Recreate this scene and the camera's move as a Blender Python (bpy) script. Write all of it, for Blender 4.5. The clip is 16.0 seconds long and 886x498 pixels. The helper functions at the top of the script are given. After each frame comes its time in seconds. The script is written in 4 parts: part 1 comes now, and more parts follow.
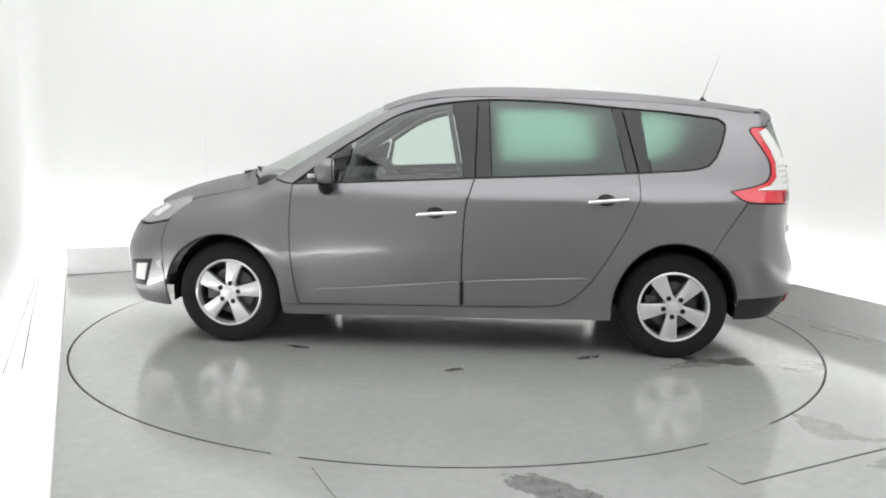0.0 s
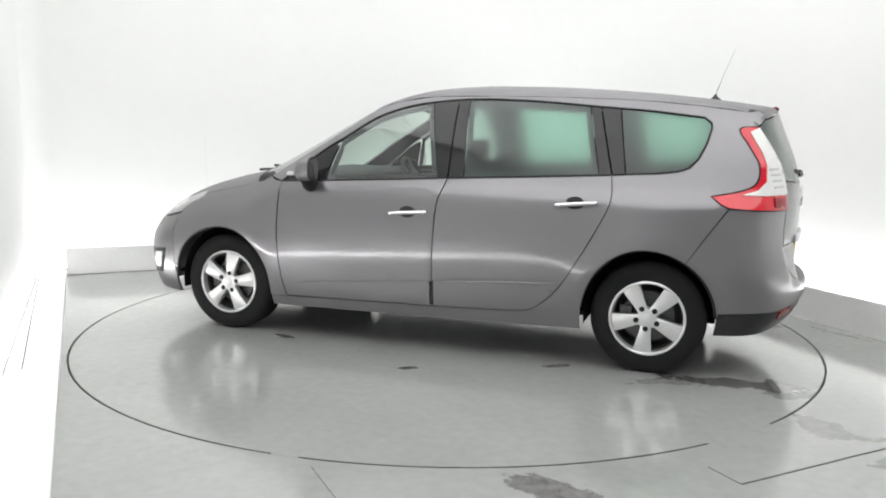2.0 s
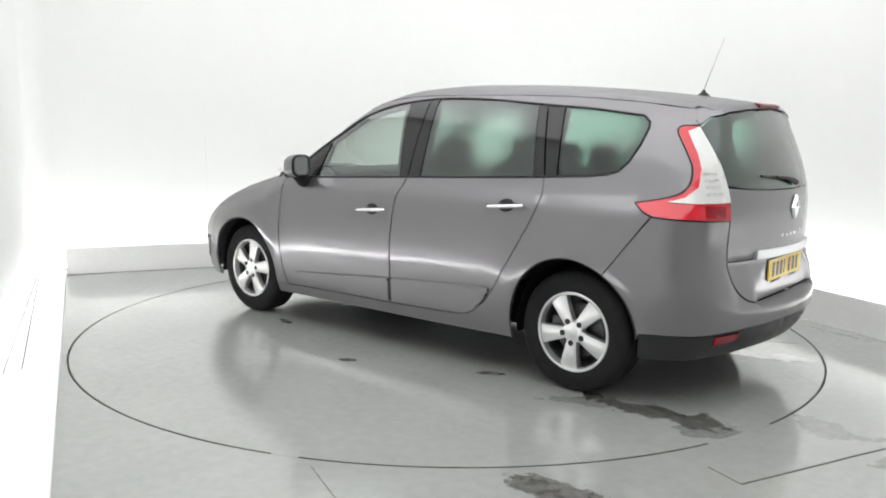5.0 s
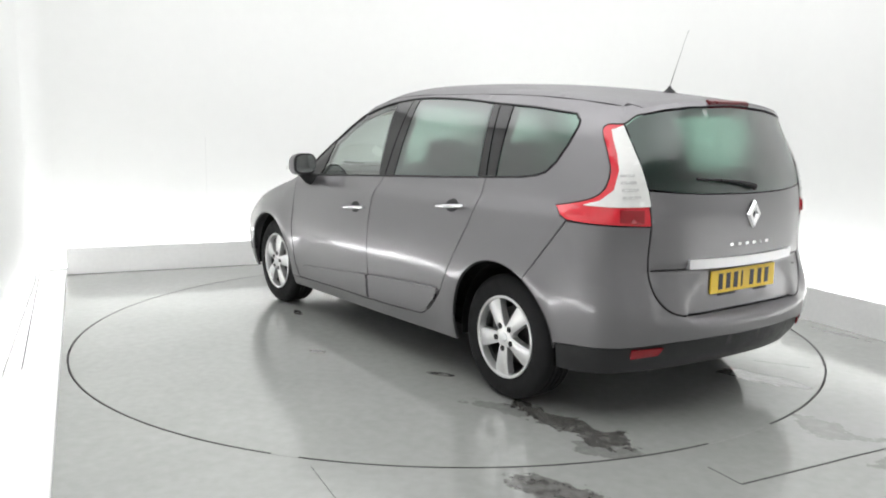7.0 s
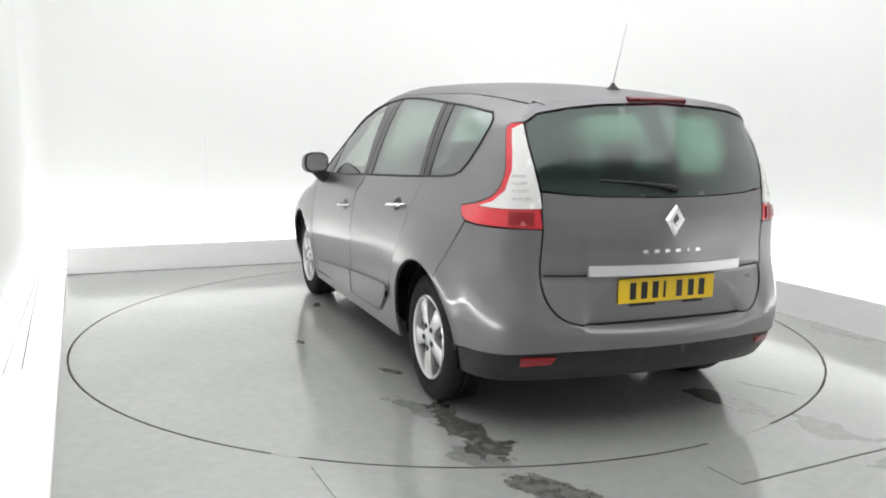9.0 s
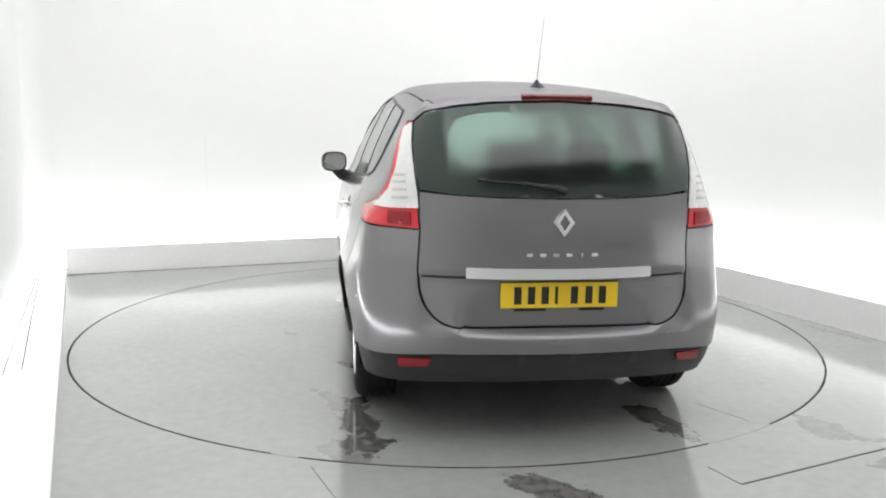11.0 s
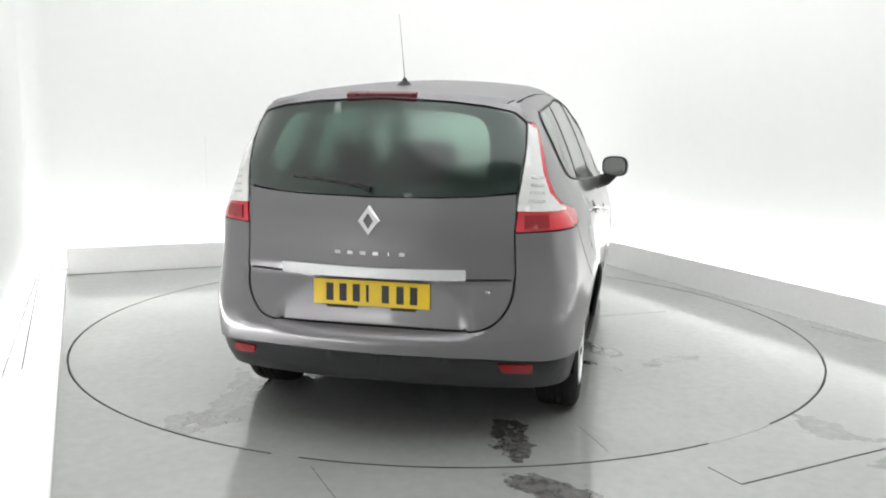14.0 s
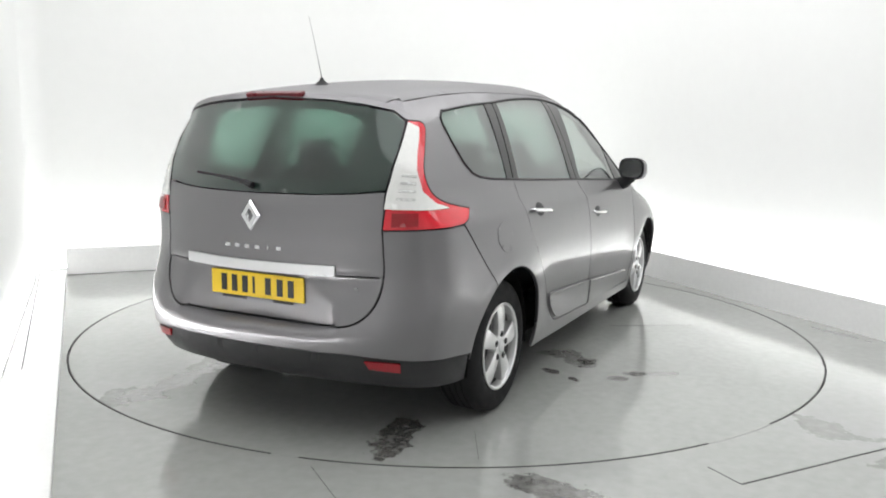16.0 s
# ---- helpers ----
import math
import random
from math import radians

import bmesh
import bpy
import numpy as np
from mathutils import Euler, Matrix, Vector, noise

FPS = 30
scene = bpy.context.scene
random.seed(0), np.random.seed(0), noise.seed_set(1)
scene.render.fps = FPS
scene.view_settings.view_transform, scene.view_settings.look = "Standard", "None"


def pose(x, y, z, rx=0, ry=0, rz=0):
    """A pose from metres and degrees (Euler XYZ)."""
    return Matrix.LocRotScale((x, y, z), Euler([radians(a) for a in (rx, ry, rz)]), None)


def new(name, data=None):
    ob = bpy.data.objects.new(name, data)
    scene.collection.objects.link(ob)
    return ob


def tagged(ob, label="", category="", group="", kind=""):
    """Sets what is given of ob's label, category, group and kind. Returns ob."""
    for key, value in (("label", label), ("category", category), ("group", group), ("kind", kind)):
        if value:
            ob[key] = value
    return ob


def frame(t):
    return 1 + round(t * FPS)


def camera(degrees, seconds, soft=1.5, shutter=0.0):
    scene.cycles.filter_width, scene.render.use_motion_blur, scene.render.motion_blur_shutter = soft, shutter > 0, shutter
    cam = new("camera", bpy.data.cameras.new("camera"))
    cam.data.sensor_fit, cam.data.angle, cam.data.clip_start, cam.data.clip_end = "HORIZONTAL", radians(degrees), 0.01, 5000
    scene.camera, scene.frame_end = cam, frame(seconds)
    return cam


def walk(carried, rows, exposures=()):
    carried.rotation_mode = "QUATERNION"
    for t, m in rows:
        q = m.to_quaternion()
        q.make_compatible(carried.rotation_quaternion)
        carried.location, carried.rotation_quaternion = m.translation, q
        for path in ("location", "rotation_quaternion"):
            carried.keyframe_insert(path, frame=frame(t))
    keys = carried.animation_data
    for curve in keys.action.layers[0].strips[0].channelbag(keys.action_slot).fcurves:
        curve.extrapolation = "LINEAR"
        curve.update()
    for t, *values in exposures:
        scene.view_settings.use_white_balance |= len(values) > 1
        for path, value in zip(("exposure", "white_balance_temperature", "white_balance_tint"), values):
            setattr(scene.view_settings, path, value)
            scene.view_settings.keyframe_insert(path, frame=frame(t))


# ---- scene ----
# ---- camera: stands still ----
cam = camera(57.63, 16.0, soft=1.9)
STAND = Matrix.Translation((0, -5.585, 1.3865)) @ pose(0, 0, 0, 0, 0, .318) @ pose(0, 0, 0, 81.348, 0, 0) @ pose(0, 0, 0, 0, 0, .818)
walk(cam, [(0, STAND), (16, STAND)])

# ---- light ----
TURN = 23.8            # the booth stands askew to the camera
ROOM = pose(0, 0, 0, 0, 0, TURN)
LEFT, RIGHT, BACK, FRONT = -2.50, 2.58, 2.87, -7.4
LEDGE, PLINTH, LOW, HIGH = .32, .245, .03, 3.6
world = bpy.data.worlds.new("world")
scene.world = world
world.use_nodes = True
world.node_tree.nodes["Background"].inputs[0].default_value = (.9, .95, 1, 1)
world.node_tree.nodes["Background"].inputs[1].default_value = .1
scene.view_settings.exposure = 0.52
# added ceiling panels: strength set row by row to suit the car's reflections
PANEL_LIGHT, STRIP_LIGHT, SIDE_LIGHT = (1.2, 1.2, 1.25, 1.3, 1.12, .9), 9.0, 13.0


# ---- materials ----
def surface(name, color, rough=.5, metal=0.0, coat=0.0, spread=.06, scale=6.0, bump=0.0, bump_scale=60.0, spec=.5, coat_rough=.05):
    """A plain surface with uneven colour at two scales, uneven gloss and fine relief."""
    m = bpy.data.materials.new(name)
    m.use_nodes = True
    nt = m.node_tree
    b = nt.nodes["Principled BSDF"]
    b.inputs["Metallic"].default_value = metal
    b.inputs["Coat Weight"].default_value = coat
    b.inputs["Coat Roughness"].default_value = coat_rough
    b.inputs["Specular IOR Level"].default_value = spec
    tc = nt.nodes.new("ShaderNodeTexCoord")
    n1 = nt.nodes.new("ShaderNodeTexNoise")
    n1.inputs["Scale"].default_value = scale
    n1.inputs["Detail"].default_value = 6
    n2 = nt.nodes.new("ShaderNodeTexNoise")
    n2.inputs["Scale"].default_value = scale * 14
    n2.inputs["Detail"].default_value = 3
    add = nt.nodes.new("ShaderNodeMath")
    add.operation = "ADD"
    ramp = nt.nodes.new("ShaderNodeMapRange")
    ramp.inputs[1].default_value, ramp.inputs[2].default_value = .6, 1.4
    ramp.inputs[3].default_value, ramp.inputs[4].default_value = 1 - spread, 1 + spread
    mul = nt.nodes.new("ShaderNodeMix")
    mul.data_type, mul.blend_type = "RGBA", "MULTIPLY"
    mul.inputs[0].default_value = 1
    mul.inputs[6].default_value = (*color, 1)
    rr = nt.nodes.new("ShaderNodeMapRange")
    rr.inputs[1].default_value, rr.inputs[2].default_value = .3, .7
    rr.inputs[3].default_value, rr.inputs[4].default_value = rough * .85, min(1, rough * 1.15)
    k = nt.links.new
    k(tc.outputs["Object"], n1.inputs["Vector"])
    k(tc.outputs["Object"], n2.inputs["Vector"])
    k(n1.outputs[0], add.inputs[0])
    k(n2.outputs[0], add.inputs[1])
    k(add.outputs[0], ramp.inputs[0])
    k(ramp.outputs[0], mul.inputs[7])
    k(mul.outputs[2], b.inputs["Base Color"])
    k(n1.outputs[0], rr.inputs[0])
    k(rr.outputs[0], b.inputs["Roughness"])
    if bump:
        n3 = nt.nodes.new("ShaderNodeTexNoise")
        n3.inputs["Scale"].default_value = bump_scale
        bn = nt.nodes.new("ShaderNodeBump")
        bn.inputs["Strength"].default_value = bump
        bn.inputs["Distance"].default_value = .004
        k(tc.outputs["Object"], n3.inputs["Vector"])
        k(n3.outputs[0], bn.inputs["Height"])
        k(bn.outputs[0], b.inputs["Normal"])
    return m


def beads_and_dim_top(m, strength):
    """Fine drops of water left on the lacquer, denser in patches; dims upward faces."""
    nt = m.node_tree
    k = nt.links.new
    b = nt.nodes["Principled BSDF"]
    tc = next(n for n in nt.nodes if n.bl_idname == "ShaderNodeTexCoord")
    drops = nt.nodes.new("ShaderNodeTexVoronoi")
    drops.inputs["Scale"].default_value = 110
    where = nt.nodes.new("ShaderNodeTexNoise")
    where.inputs["Scale"].default_value = 2.5
    where.inputs["Detail"].default_value = 4
    for n in (drops, where):
        k(tc.outputs["Object"], n.inputs["Vector"])
    drop = nt.nodes.new("ShaderNodeMapRange")
    drop.inputs[1].default_value, drop.inputs[2].default_value = .45, .0
    k(drops.outputs["Distance"], drop.inputs[0])
    patch = nt.nodes.new("ShaderNodeMapRange")
    patch.inputs[1].default_value, patch.inputs[2].default_value = .35, .7
    patch.inputs[3].default_value, patch.inputs[4].default_value = .25, 1
    k(where.outputs[0], patch.inputs[0])
    mul = nt.nodes.new("ShaderNodeMath")
    mul.operation = "MULTIPLY"
    k(drop.outputs[0], mul.inputs[0])
    k(patch.outputs[0], mul.inputs[1])
    # beads stand higher on upward faces; their coat is cut to darken the roof
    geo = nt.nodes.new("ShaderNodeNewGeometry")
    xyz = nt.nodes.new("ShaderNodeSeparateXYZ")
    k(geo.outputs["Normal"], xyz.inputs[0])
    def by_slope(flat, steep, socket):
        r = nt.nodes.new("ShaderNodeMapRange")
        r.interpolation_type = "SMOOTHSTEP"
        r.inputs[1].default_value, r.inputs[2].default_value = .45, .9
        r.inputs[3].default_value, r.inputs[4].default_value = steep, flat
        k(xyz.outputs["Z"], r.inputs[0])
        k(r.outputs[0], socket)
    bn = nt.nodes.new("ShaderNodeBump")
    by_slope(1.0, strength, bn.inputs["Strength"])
    bn.inputs["Distance"].default_value = .0015
    k(mul.outputs[0], bn.inputs["Height"])
    # faint waves of the pressed sheet and of running water
    wave = nt.nodes.new("ShaderNodeTexNoise")
    wave.inputs["Scale"].default_value = 6
    wave.inputs["Detail"].default_value = 4
    k(tc.outputs["Object"], wave.inputs["Vector"])
    wb = nt.nodes.new("ShaderNodeBump")
    wb.inputs["Strength"].default_value = .22
    wb.inputs["Distance"].default_value = .01
    k(wave.outputs[0], wb.inputs["Height"])
    k(wb.outputs[0], bn.inputs["Normal"])
    k(bn.outputs[0], b.inputs["Coat Normal"])
    # less coat and more roughness on upward faces: roof shade put into the material
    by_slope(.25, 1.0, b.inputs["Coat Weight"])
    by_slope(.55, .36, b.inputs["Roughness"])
    b.inputs["Specular Tint"].default_value = (.55, .55, .55, 1)


def misted(m, blur, share):
    """Water film on a pane: what lies behind shows blurred."""
    nt = m.node_tree
    tr = next(n for n in nt.nodes if n.bl_idname == "ShaderNodeBsdfTransparent")
    mix = next(n for n in nt.nodes if n.bl_idname == "ShaderNodeMixShader")
    rf = nt.nodes.new("ShaderNodeBsdfRefraction")
    rf.inputs["Color"].default_value = tr.inputs[0].default_value
    rf.inputs["Roughness"].default_value = .9
    rf.inputs["IOR"].default_value = blur
    film = nt.nodes.new("ShaderNodeMixShader")
    film.inputs[0].default_value = share
    nt.links.new(tr.outputs[0], film.inputs[1])
    nt.links.new(rf.outputs[0], film.inputs[2])
    nt.links.new(film.outputs[0], mix.inputs[1])
    next(n for n in nt.nodes if n.bl_idname == "ShaderNodeBsdfAnisotropic").inputs["Roughness"].default_value = .14


def glass(name, tint, gloss=.08):
    """A thin tinted pane: see-through with a clear reflection."""
    m = bpy.data.materials.new(name)
    m.use_nodes = True
    nt = m.node_tree
    nt.nodes.remove(nt.nodes["Principled BSDF"])
    out = nt.nodes["Material Output"]
    tr = nt.nodes.new("ShaderNodeBsdfTransparent")
    tr.inputs[0].default_value = (*tint, 1)
    gl = nt.nodes.new("ShaderNodeBsdfGlossy")
    gl.inputs["Roughness"].default_value = .02
    lw = nt.nodes.new("ShaderNodeLayerWeight")
    lw.inputs["Blend"].default_value = .5
    pw = nt.nodes.new("ShaderNodeMath")
    pw.operation = "POWER"
    pw.inputs[1].default_value = 2.2
    fr = nt.nodes.new("ShaderNodeMath")
    fr.operation = "MULTIPLY_ADD"
    fr.inputs[1].default_value, fr.inputs[2].default_value = .9 - gloss, gloss
    nt.links.new(lw.outputs["Facing"], pw.inputs[0])
    nt.links.new(pw.outputs[0], fr.inputs[0])
    mix = nt.nodes.new("ShaderNodeMixShader")
    k = nt.links.new
    k(fr.outputs[0], mix.inputs[0])
    k(tr.outputs[0], mix.inputs[1])
    k(gl.outputs[0], mix.inputs[2])
    k(mix.outputs[0], out.inputs[0])
    return m


def glow(name, color, strength):
    m = bpy.data.materials.new(name)
    m.use_nodes = True
    b = m.node_tree.nodes["Principled BSDF"]
    b.inputs["Base Color"].default_value = (.8, .8, .8, 1)
    b.inputs["Emission Color"].default_value = (*color, 1)
    b.inputs["Emission Strength"].default_value = strength
    return m


def floor_paint(name, stains):
    """Pale glossy floor paint with scuffs, and wet dark patches (x, y, half length, half width, degrees, depth)."""
    m = surface(name, (.335, .341, .328), rough=.13, coat=.0, spread=.09, scale=1.3, bump=.05, bump_scale=9, spec=1.0)
    nt = m.node_tree
    b = nt.nodes["Principled BSDF"]
    k = nt.links.new
    b.inputs["IOR"].default_value = 1.68
    tc = next(n for n in nt.nodes if n.bl_idname == "ShaderNodeTexCoord")
    base = b.inputs["Base Color"].links[0].from_socket
    warp = nt.nodes.new("ShaderNodeTexNoise")
    warp.inputs["Scale"].default_value = 5
    warp.inputs["Detail"].default_value = 8
    warp.inputs["Roughness"].default_value = .65
    k(tc.outputs["Object"], warp.inputs["Vector"])
    total = None
    for x, y, a, c, deg, depth in stains:
        mp = nt.nodes.new("ShaderNodeMapping")
        mp.vector_type = "TEXTURE"
        mp.inputs["Location"].default_value = (x, y, 0)
        mp.inputs["Rotation"].default_value = (0, 0, radians(deg))
        mp.inputs["Scale"].default_value = (a, c, 1)
        k(tc.outputs["Object"], mp.inputs["Vector"])
        flat = nt.nodes.new("ShaderNodeVectorMath")
        flat.operation = "MULTIPLY"
        flat.inputs[1].default_value = (1, 1, 0)
        k(mp.outputs[0], flat.inputs[0])
        ln = nt.nodes.new("ShaderNodeVectorMath")
        ln.operation = "LENGTH"
        k(flat.outputs[0], ln.inputs[0])
        sm = nt.nodes.new("ShaderNodeMath")
        sm.operation = "MULTIPLY_ADD"
        sm.inputs[1].default_value = 3.4
        k(warp.outputs[0], sm.inputs[0])
        k(ln.outputs["Value"], sm.inputs[2])
        mr = nt.nodes.new("ShaderNodeMapRange")
        mr.inputs[1].default_value, mr.inputs[2].default_value = 2.62, 2.5
        mr.inputs[3].default_value, mr.inputs[4].default_value = 0, depth
        k(sm.outputs[0], mr.inputs[0])
        if total is None:
            total = mr.outputs[0]
        else:
            mx = nt.nodes.new("ShaderNodeMath")
            mx.operation = "MAXIMUM"
            k(total, mx.inputs[0])
            k(mr.outputs[0], mx.inputs[1])
            total = mx.outputs[0]
    fine = nt.nodes.new("ShaderNodeTexNoise")
    fine.inputs["Scale"].default_value = 22
    fine.inputs["Detail"].default_value = 6
    k(tc.outputs["Object"], fine.inputs["Vector"])
    fr = nt.nodes.new("ShaderNodeMapRange")
    fr.inputs[1].default_value, fr.inputs[2].default_value = .3, .6
    fr.inputs[3].default_value, fr.inputs[4].default_value = .6, 1
    k(fine.outputs[0], fr.inputs[0])
    depth_n = nt.nodes.new("ShaderNodeMath")
    depth_n.operation = "MULTIPLY"
    k(total, depth_n.inputs[0])
    k(fr.outputs[0], depth_n.inputs[1])
    mix = nt.nodes.new("ShaderNodeMix")
    mix.data_type = "RGBA"
    mix.inputs[7].default_value = (.10, .096, .09, 1)
    k(depth_n.outputs[0], mix.inputs[0])
    k(base, mix.inputs[6])
    k(mix.outputs[2], b.inputs["Base Color"])
    k(depth_n.outputs[0], b.inputs["Coat Weight"])
    b.inputs["Coat Roughness"].default_value = .03
    return m


PAINT = surface("grey_metallic_paint", (.196, .19, .198), rough=.36, metal=.85, coat=1.0, spread=.05, scale=900, coat_rough=.09)
PAINT.node_tree.nodes["Principled BSDF"].inputs["Coat IOR"].default_value = 1.6
beads_and_dim_top(PAINT, .14)
BLACK = surface("black_plastic", (.014, .014, .015), rough=.5, spread=.15, scale=20, bump=.15, bump_scale=400, spec=.3)
VALANCE = surface("grained_dark_plastic", (.019, .019, .02), rough=.42, spread=.15, scale=20, bump=.15, bump_scale=400, spec=.4)
GLOSS_BLACK = surface("gloss_black_trim", (.012, .012, .013), rough=.08, spread=.1, scale=20)
RUBBER = surface("tyre_rubber", (.014, .014, .0145), rough=.8, spread=.2, scale=18, bump=.2, bump_scale=150, spec=.2)
ALLOY = surface("silver_alloy", (.7, .7, .7), rough=.33, metal=.72, spread=.05, scale=30)
DARK_METAL = surface("dark_brake_metal", (.12, .12, .12), rough=.5, metal=.8, spread=.2, scale=30)
CHROME = surface("chrome", (.82, .82, .83), rough=.12, metal=1.0, spread=.03, scale=20)
SATIN = surface("satin_aluminium", (.72, .72, .73), rough=.36, metal=.6, spread=.03, scale=40)
RED = surface("red_lamp_lens", (.62, .015, .03), rough=.1, coat=.8, spread=.1, scale=30)
DEEP_RED = surface("deep_red_lens", (.27, .007, .014), rough=.15, coat=.2, spread=.1, scale=30)
MAROON = surface("maroon_lens", (.11, .005, .01), rough=.3, spread=.1, scale=30, spec=.3)
CLEAR = surface("pale_lamp_lens", (.72, .72, .70), rough=.12, coat=.8, spread=.06, scale=40)
LENS_RIB = surface("grey_lamp_rib", (.33, .33, .33), rough=.2, metal=.4, spread=.05, scale=40)
RIB_GREY = surface("faint_lens_rib", (.5, .5, .49), rough=.2, coat=.5, spread=.05, scale=40)
YELLOW = surface("yellow_plate", (.82, .56, .02), rough=.35, spread=.03, scale=25)
INK = surface("plate_black", (.015, .015, .015), rough=.4, spread=.1, scale=40)
TRIM = surface("charcoal_trim", (.04, .04, .043), rough=.7, spread=.12, scale=8, bump=.1, bump_scale=60, spec=.3)
CLOTH = surface("charcoal_seat_cloth", (.04, .04, .043), rough=.9, spread=.2, scale=8, bump=.1, bump_scale=60, spec=.2)
LINER = surface("pale_headlining", (.5, .5, .48), rough=.95, spread=.05, scale=25, bump=.2, bump_scale=400)
UNDER = surface("black_underseal", (.008, .008, .008), rough=.9, spread=.25, scale=10, bump=.4, bump_scale=80, spec=.1)
FRONT_GLASS = glass("pale_green_glass", (.78, .87, .82))
REAR_GLASS = glass("green_privacy_glass", (.5, .73, .635), gloss=.07)
misted(REAR_GLASS, 1.09, .85)
WALL_WHITE = surface("white_wall_paint", (.78, .785, .77), rough=.7, spread=.012, scale=.8, bump=.05, bump_scale=40)
PLINTH_WHITE = surface("off_white_plinth_paint", (.78, .78, .77), rough=.5, spread=.04, scale=2.2, bump=.05, bump_scale=40)
CEILING_GREY = surface("grey_ceiling_paint", (.32, .32, .32), rough=.85, spread=.05, scale=1.5)
GREY_WALL = surface("pale_wall_paint", (.78, .78, .77), rough=.8, spread=.04, scale=1)
WALL_JOINT = surface("wall_joint_filler", (.7, .7, .69), rough=.7, spread=.05, scale=3)
SEAM = surface("dark_floor_joint", (.05, .05, .05), rough=.7, spread=.3, scale=30)
FLOOR = floor_paint("pale_floor_paint", [(.45, -2.64, .27, .1, -42, .9), (1.8, -1.94, .25, .13, -58, .55), (2.72, -.12, .2, .05, -62, .75), (2.0, -2.3, .2, .06, 20, .4)])
TABLE = floor_paint("pale_turntable_paint", [(1.85, -.83, .4, .12, -3, 1.0), (2.08, .6, .26, .09, 12, .95), (.45, 1.0, .24, .12, 60, .55), (.6, 1.5, .16, .05, 118, .9), (.76, 1.36, .07, .04, 100, 1.0), (.78, .97, .08, .045, 60, .95), (.89, 1.13, .08, .04, 30, .95), (.51, 1.1, .08, .05, 50, .95),
                                             (.04, -1.1, .06, .03, 20, .9), (-.96, -.65, .1, .03, -20, .9), (1.5, -.92, .2, .07, 15, .4), (2.2, -.92, .22, .1, 10, .5),
                                             (.86, -.8, .08, .03, 25, .7)])
GLOW_PANELS = [glow("ceiling_glow", (.985, .99, 1), s) for s in PANEL_LIGHT]
LAMP_STRIP = glow("strip_glow", (.985, .99, 1), STRIP_LIGHT)
SIDE_STRIP = glow("side_strip_glow", (.985, .99, 1), SIDE_LIGHT)


# ---- building blocks ----
def mesh_of(name, verts, faces, material, smooth=True):
    me = bpy.data.meshes.new(name)
    me.from_pydata([tuple(v) for v in verts], [], faces)
    me.materials.append(material)
    if smooth:
        me.polygons.foreach_set("use_smooth", [True] * len(me.polygons))
    me.update()
    return me


def part(name, bm, material, parent=None, label="", smooth=False):
    """Links a bmesh (or a ready mesh) as one object under a thing or a part."""
    if isinstance(bm, bpy.types.Mesh):
        me = bm
    else:
        bmesh.ops.recalc_face_normals(bm, faces=bm.faces)
        me = bpy.data.meshes.new(name)
        bm.to_mesh(me)
        bm.free()
        me.materials.append(material)
        if smooth:
            me.polygons.foreach_set("use_smooth", [True] * len(me.polygons))
            me.set_sharp_from_angle(angle=radians(38))
    ob = new(name, me)
    ob.parent = parent
    if label:
        tagged(ob, label)
    return ob


def box(x0, x1, y0, y1, z0, z1, bevel=0.0, m=None, segments=2):
    bm = bmesh.new()
    bmesh.ops.create_cube(bm, size=1)
    for v in bm.verts:
        v.co = Vector(((x0 + x1) / 2 + v.co.x * (x1 - x0), (y0 + y1) / 2 + v.co.y * (y1 - y0), (z0 + z1) / 2 + v.co.z * (z1 - z0)))
    if bevel:
        bmesh.ops.bevel(bm, geom=bm.edges[:], offset=bevel, segments=segments, affect="EDGES", profile=.5)
    if m is not None:
        bm.transform(m)
    return bm


def join(*bms):
    out = bmesh.new()
    for b in bms:
        me = bpy.data.meshes.new("tmp")
        b.to_mesh(me)
        b.free()
        out.from_mesh(me)
        bpy.data.meshes.remove(me)
    return out


def lathe(profile, steps=48, m=None):
    """Turns (radius, height) pairs about z."""
    bm = bmesh.new()
    rings = []
    for r, h in profile:
        rings.append([bm.verts.new((r * math.cos(2 * math.pi * i / steps), r * math.sin(2 * math.pi * i / steps), h)) for i in range(steps)])
    for a, b in zip(rings, rings[1:]):
        for i in range(steps):
            bm.faces.new((a[i], a[(i + 1) % steps], b[(i + 1) % steps], b[i]))
    if m is not None:
        bm.transform(m)
    return bm


def prism(outline, lo, hi, bevel=0.0, m=None):
    """An outline in x, y, drawn out from z = lo to hi."""
    bm = bmesh.new()
    f = bm.faces.new([bm.verts.new((x, y, lo)) for x, y in outline])
    r = bmesh.ops.extrude_face_region(bm, geom=[f])
    for v in r["geom"]:
        if isinstance(v, bmesh.types.BMVert):
            v.co.z = hi
    if bevel:
        bmesh.ops.bevel(bm, geom=bm.edges[:], offset=bevel, segments=2, affect="EDGES", profile=.5)
    if m is not None:
        bm.transform(m)
    return bm


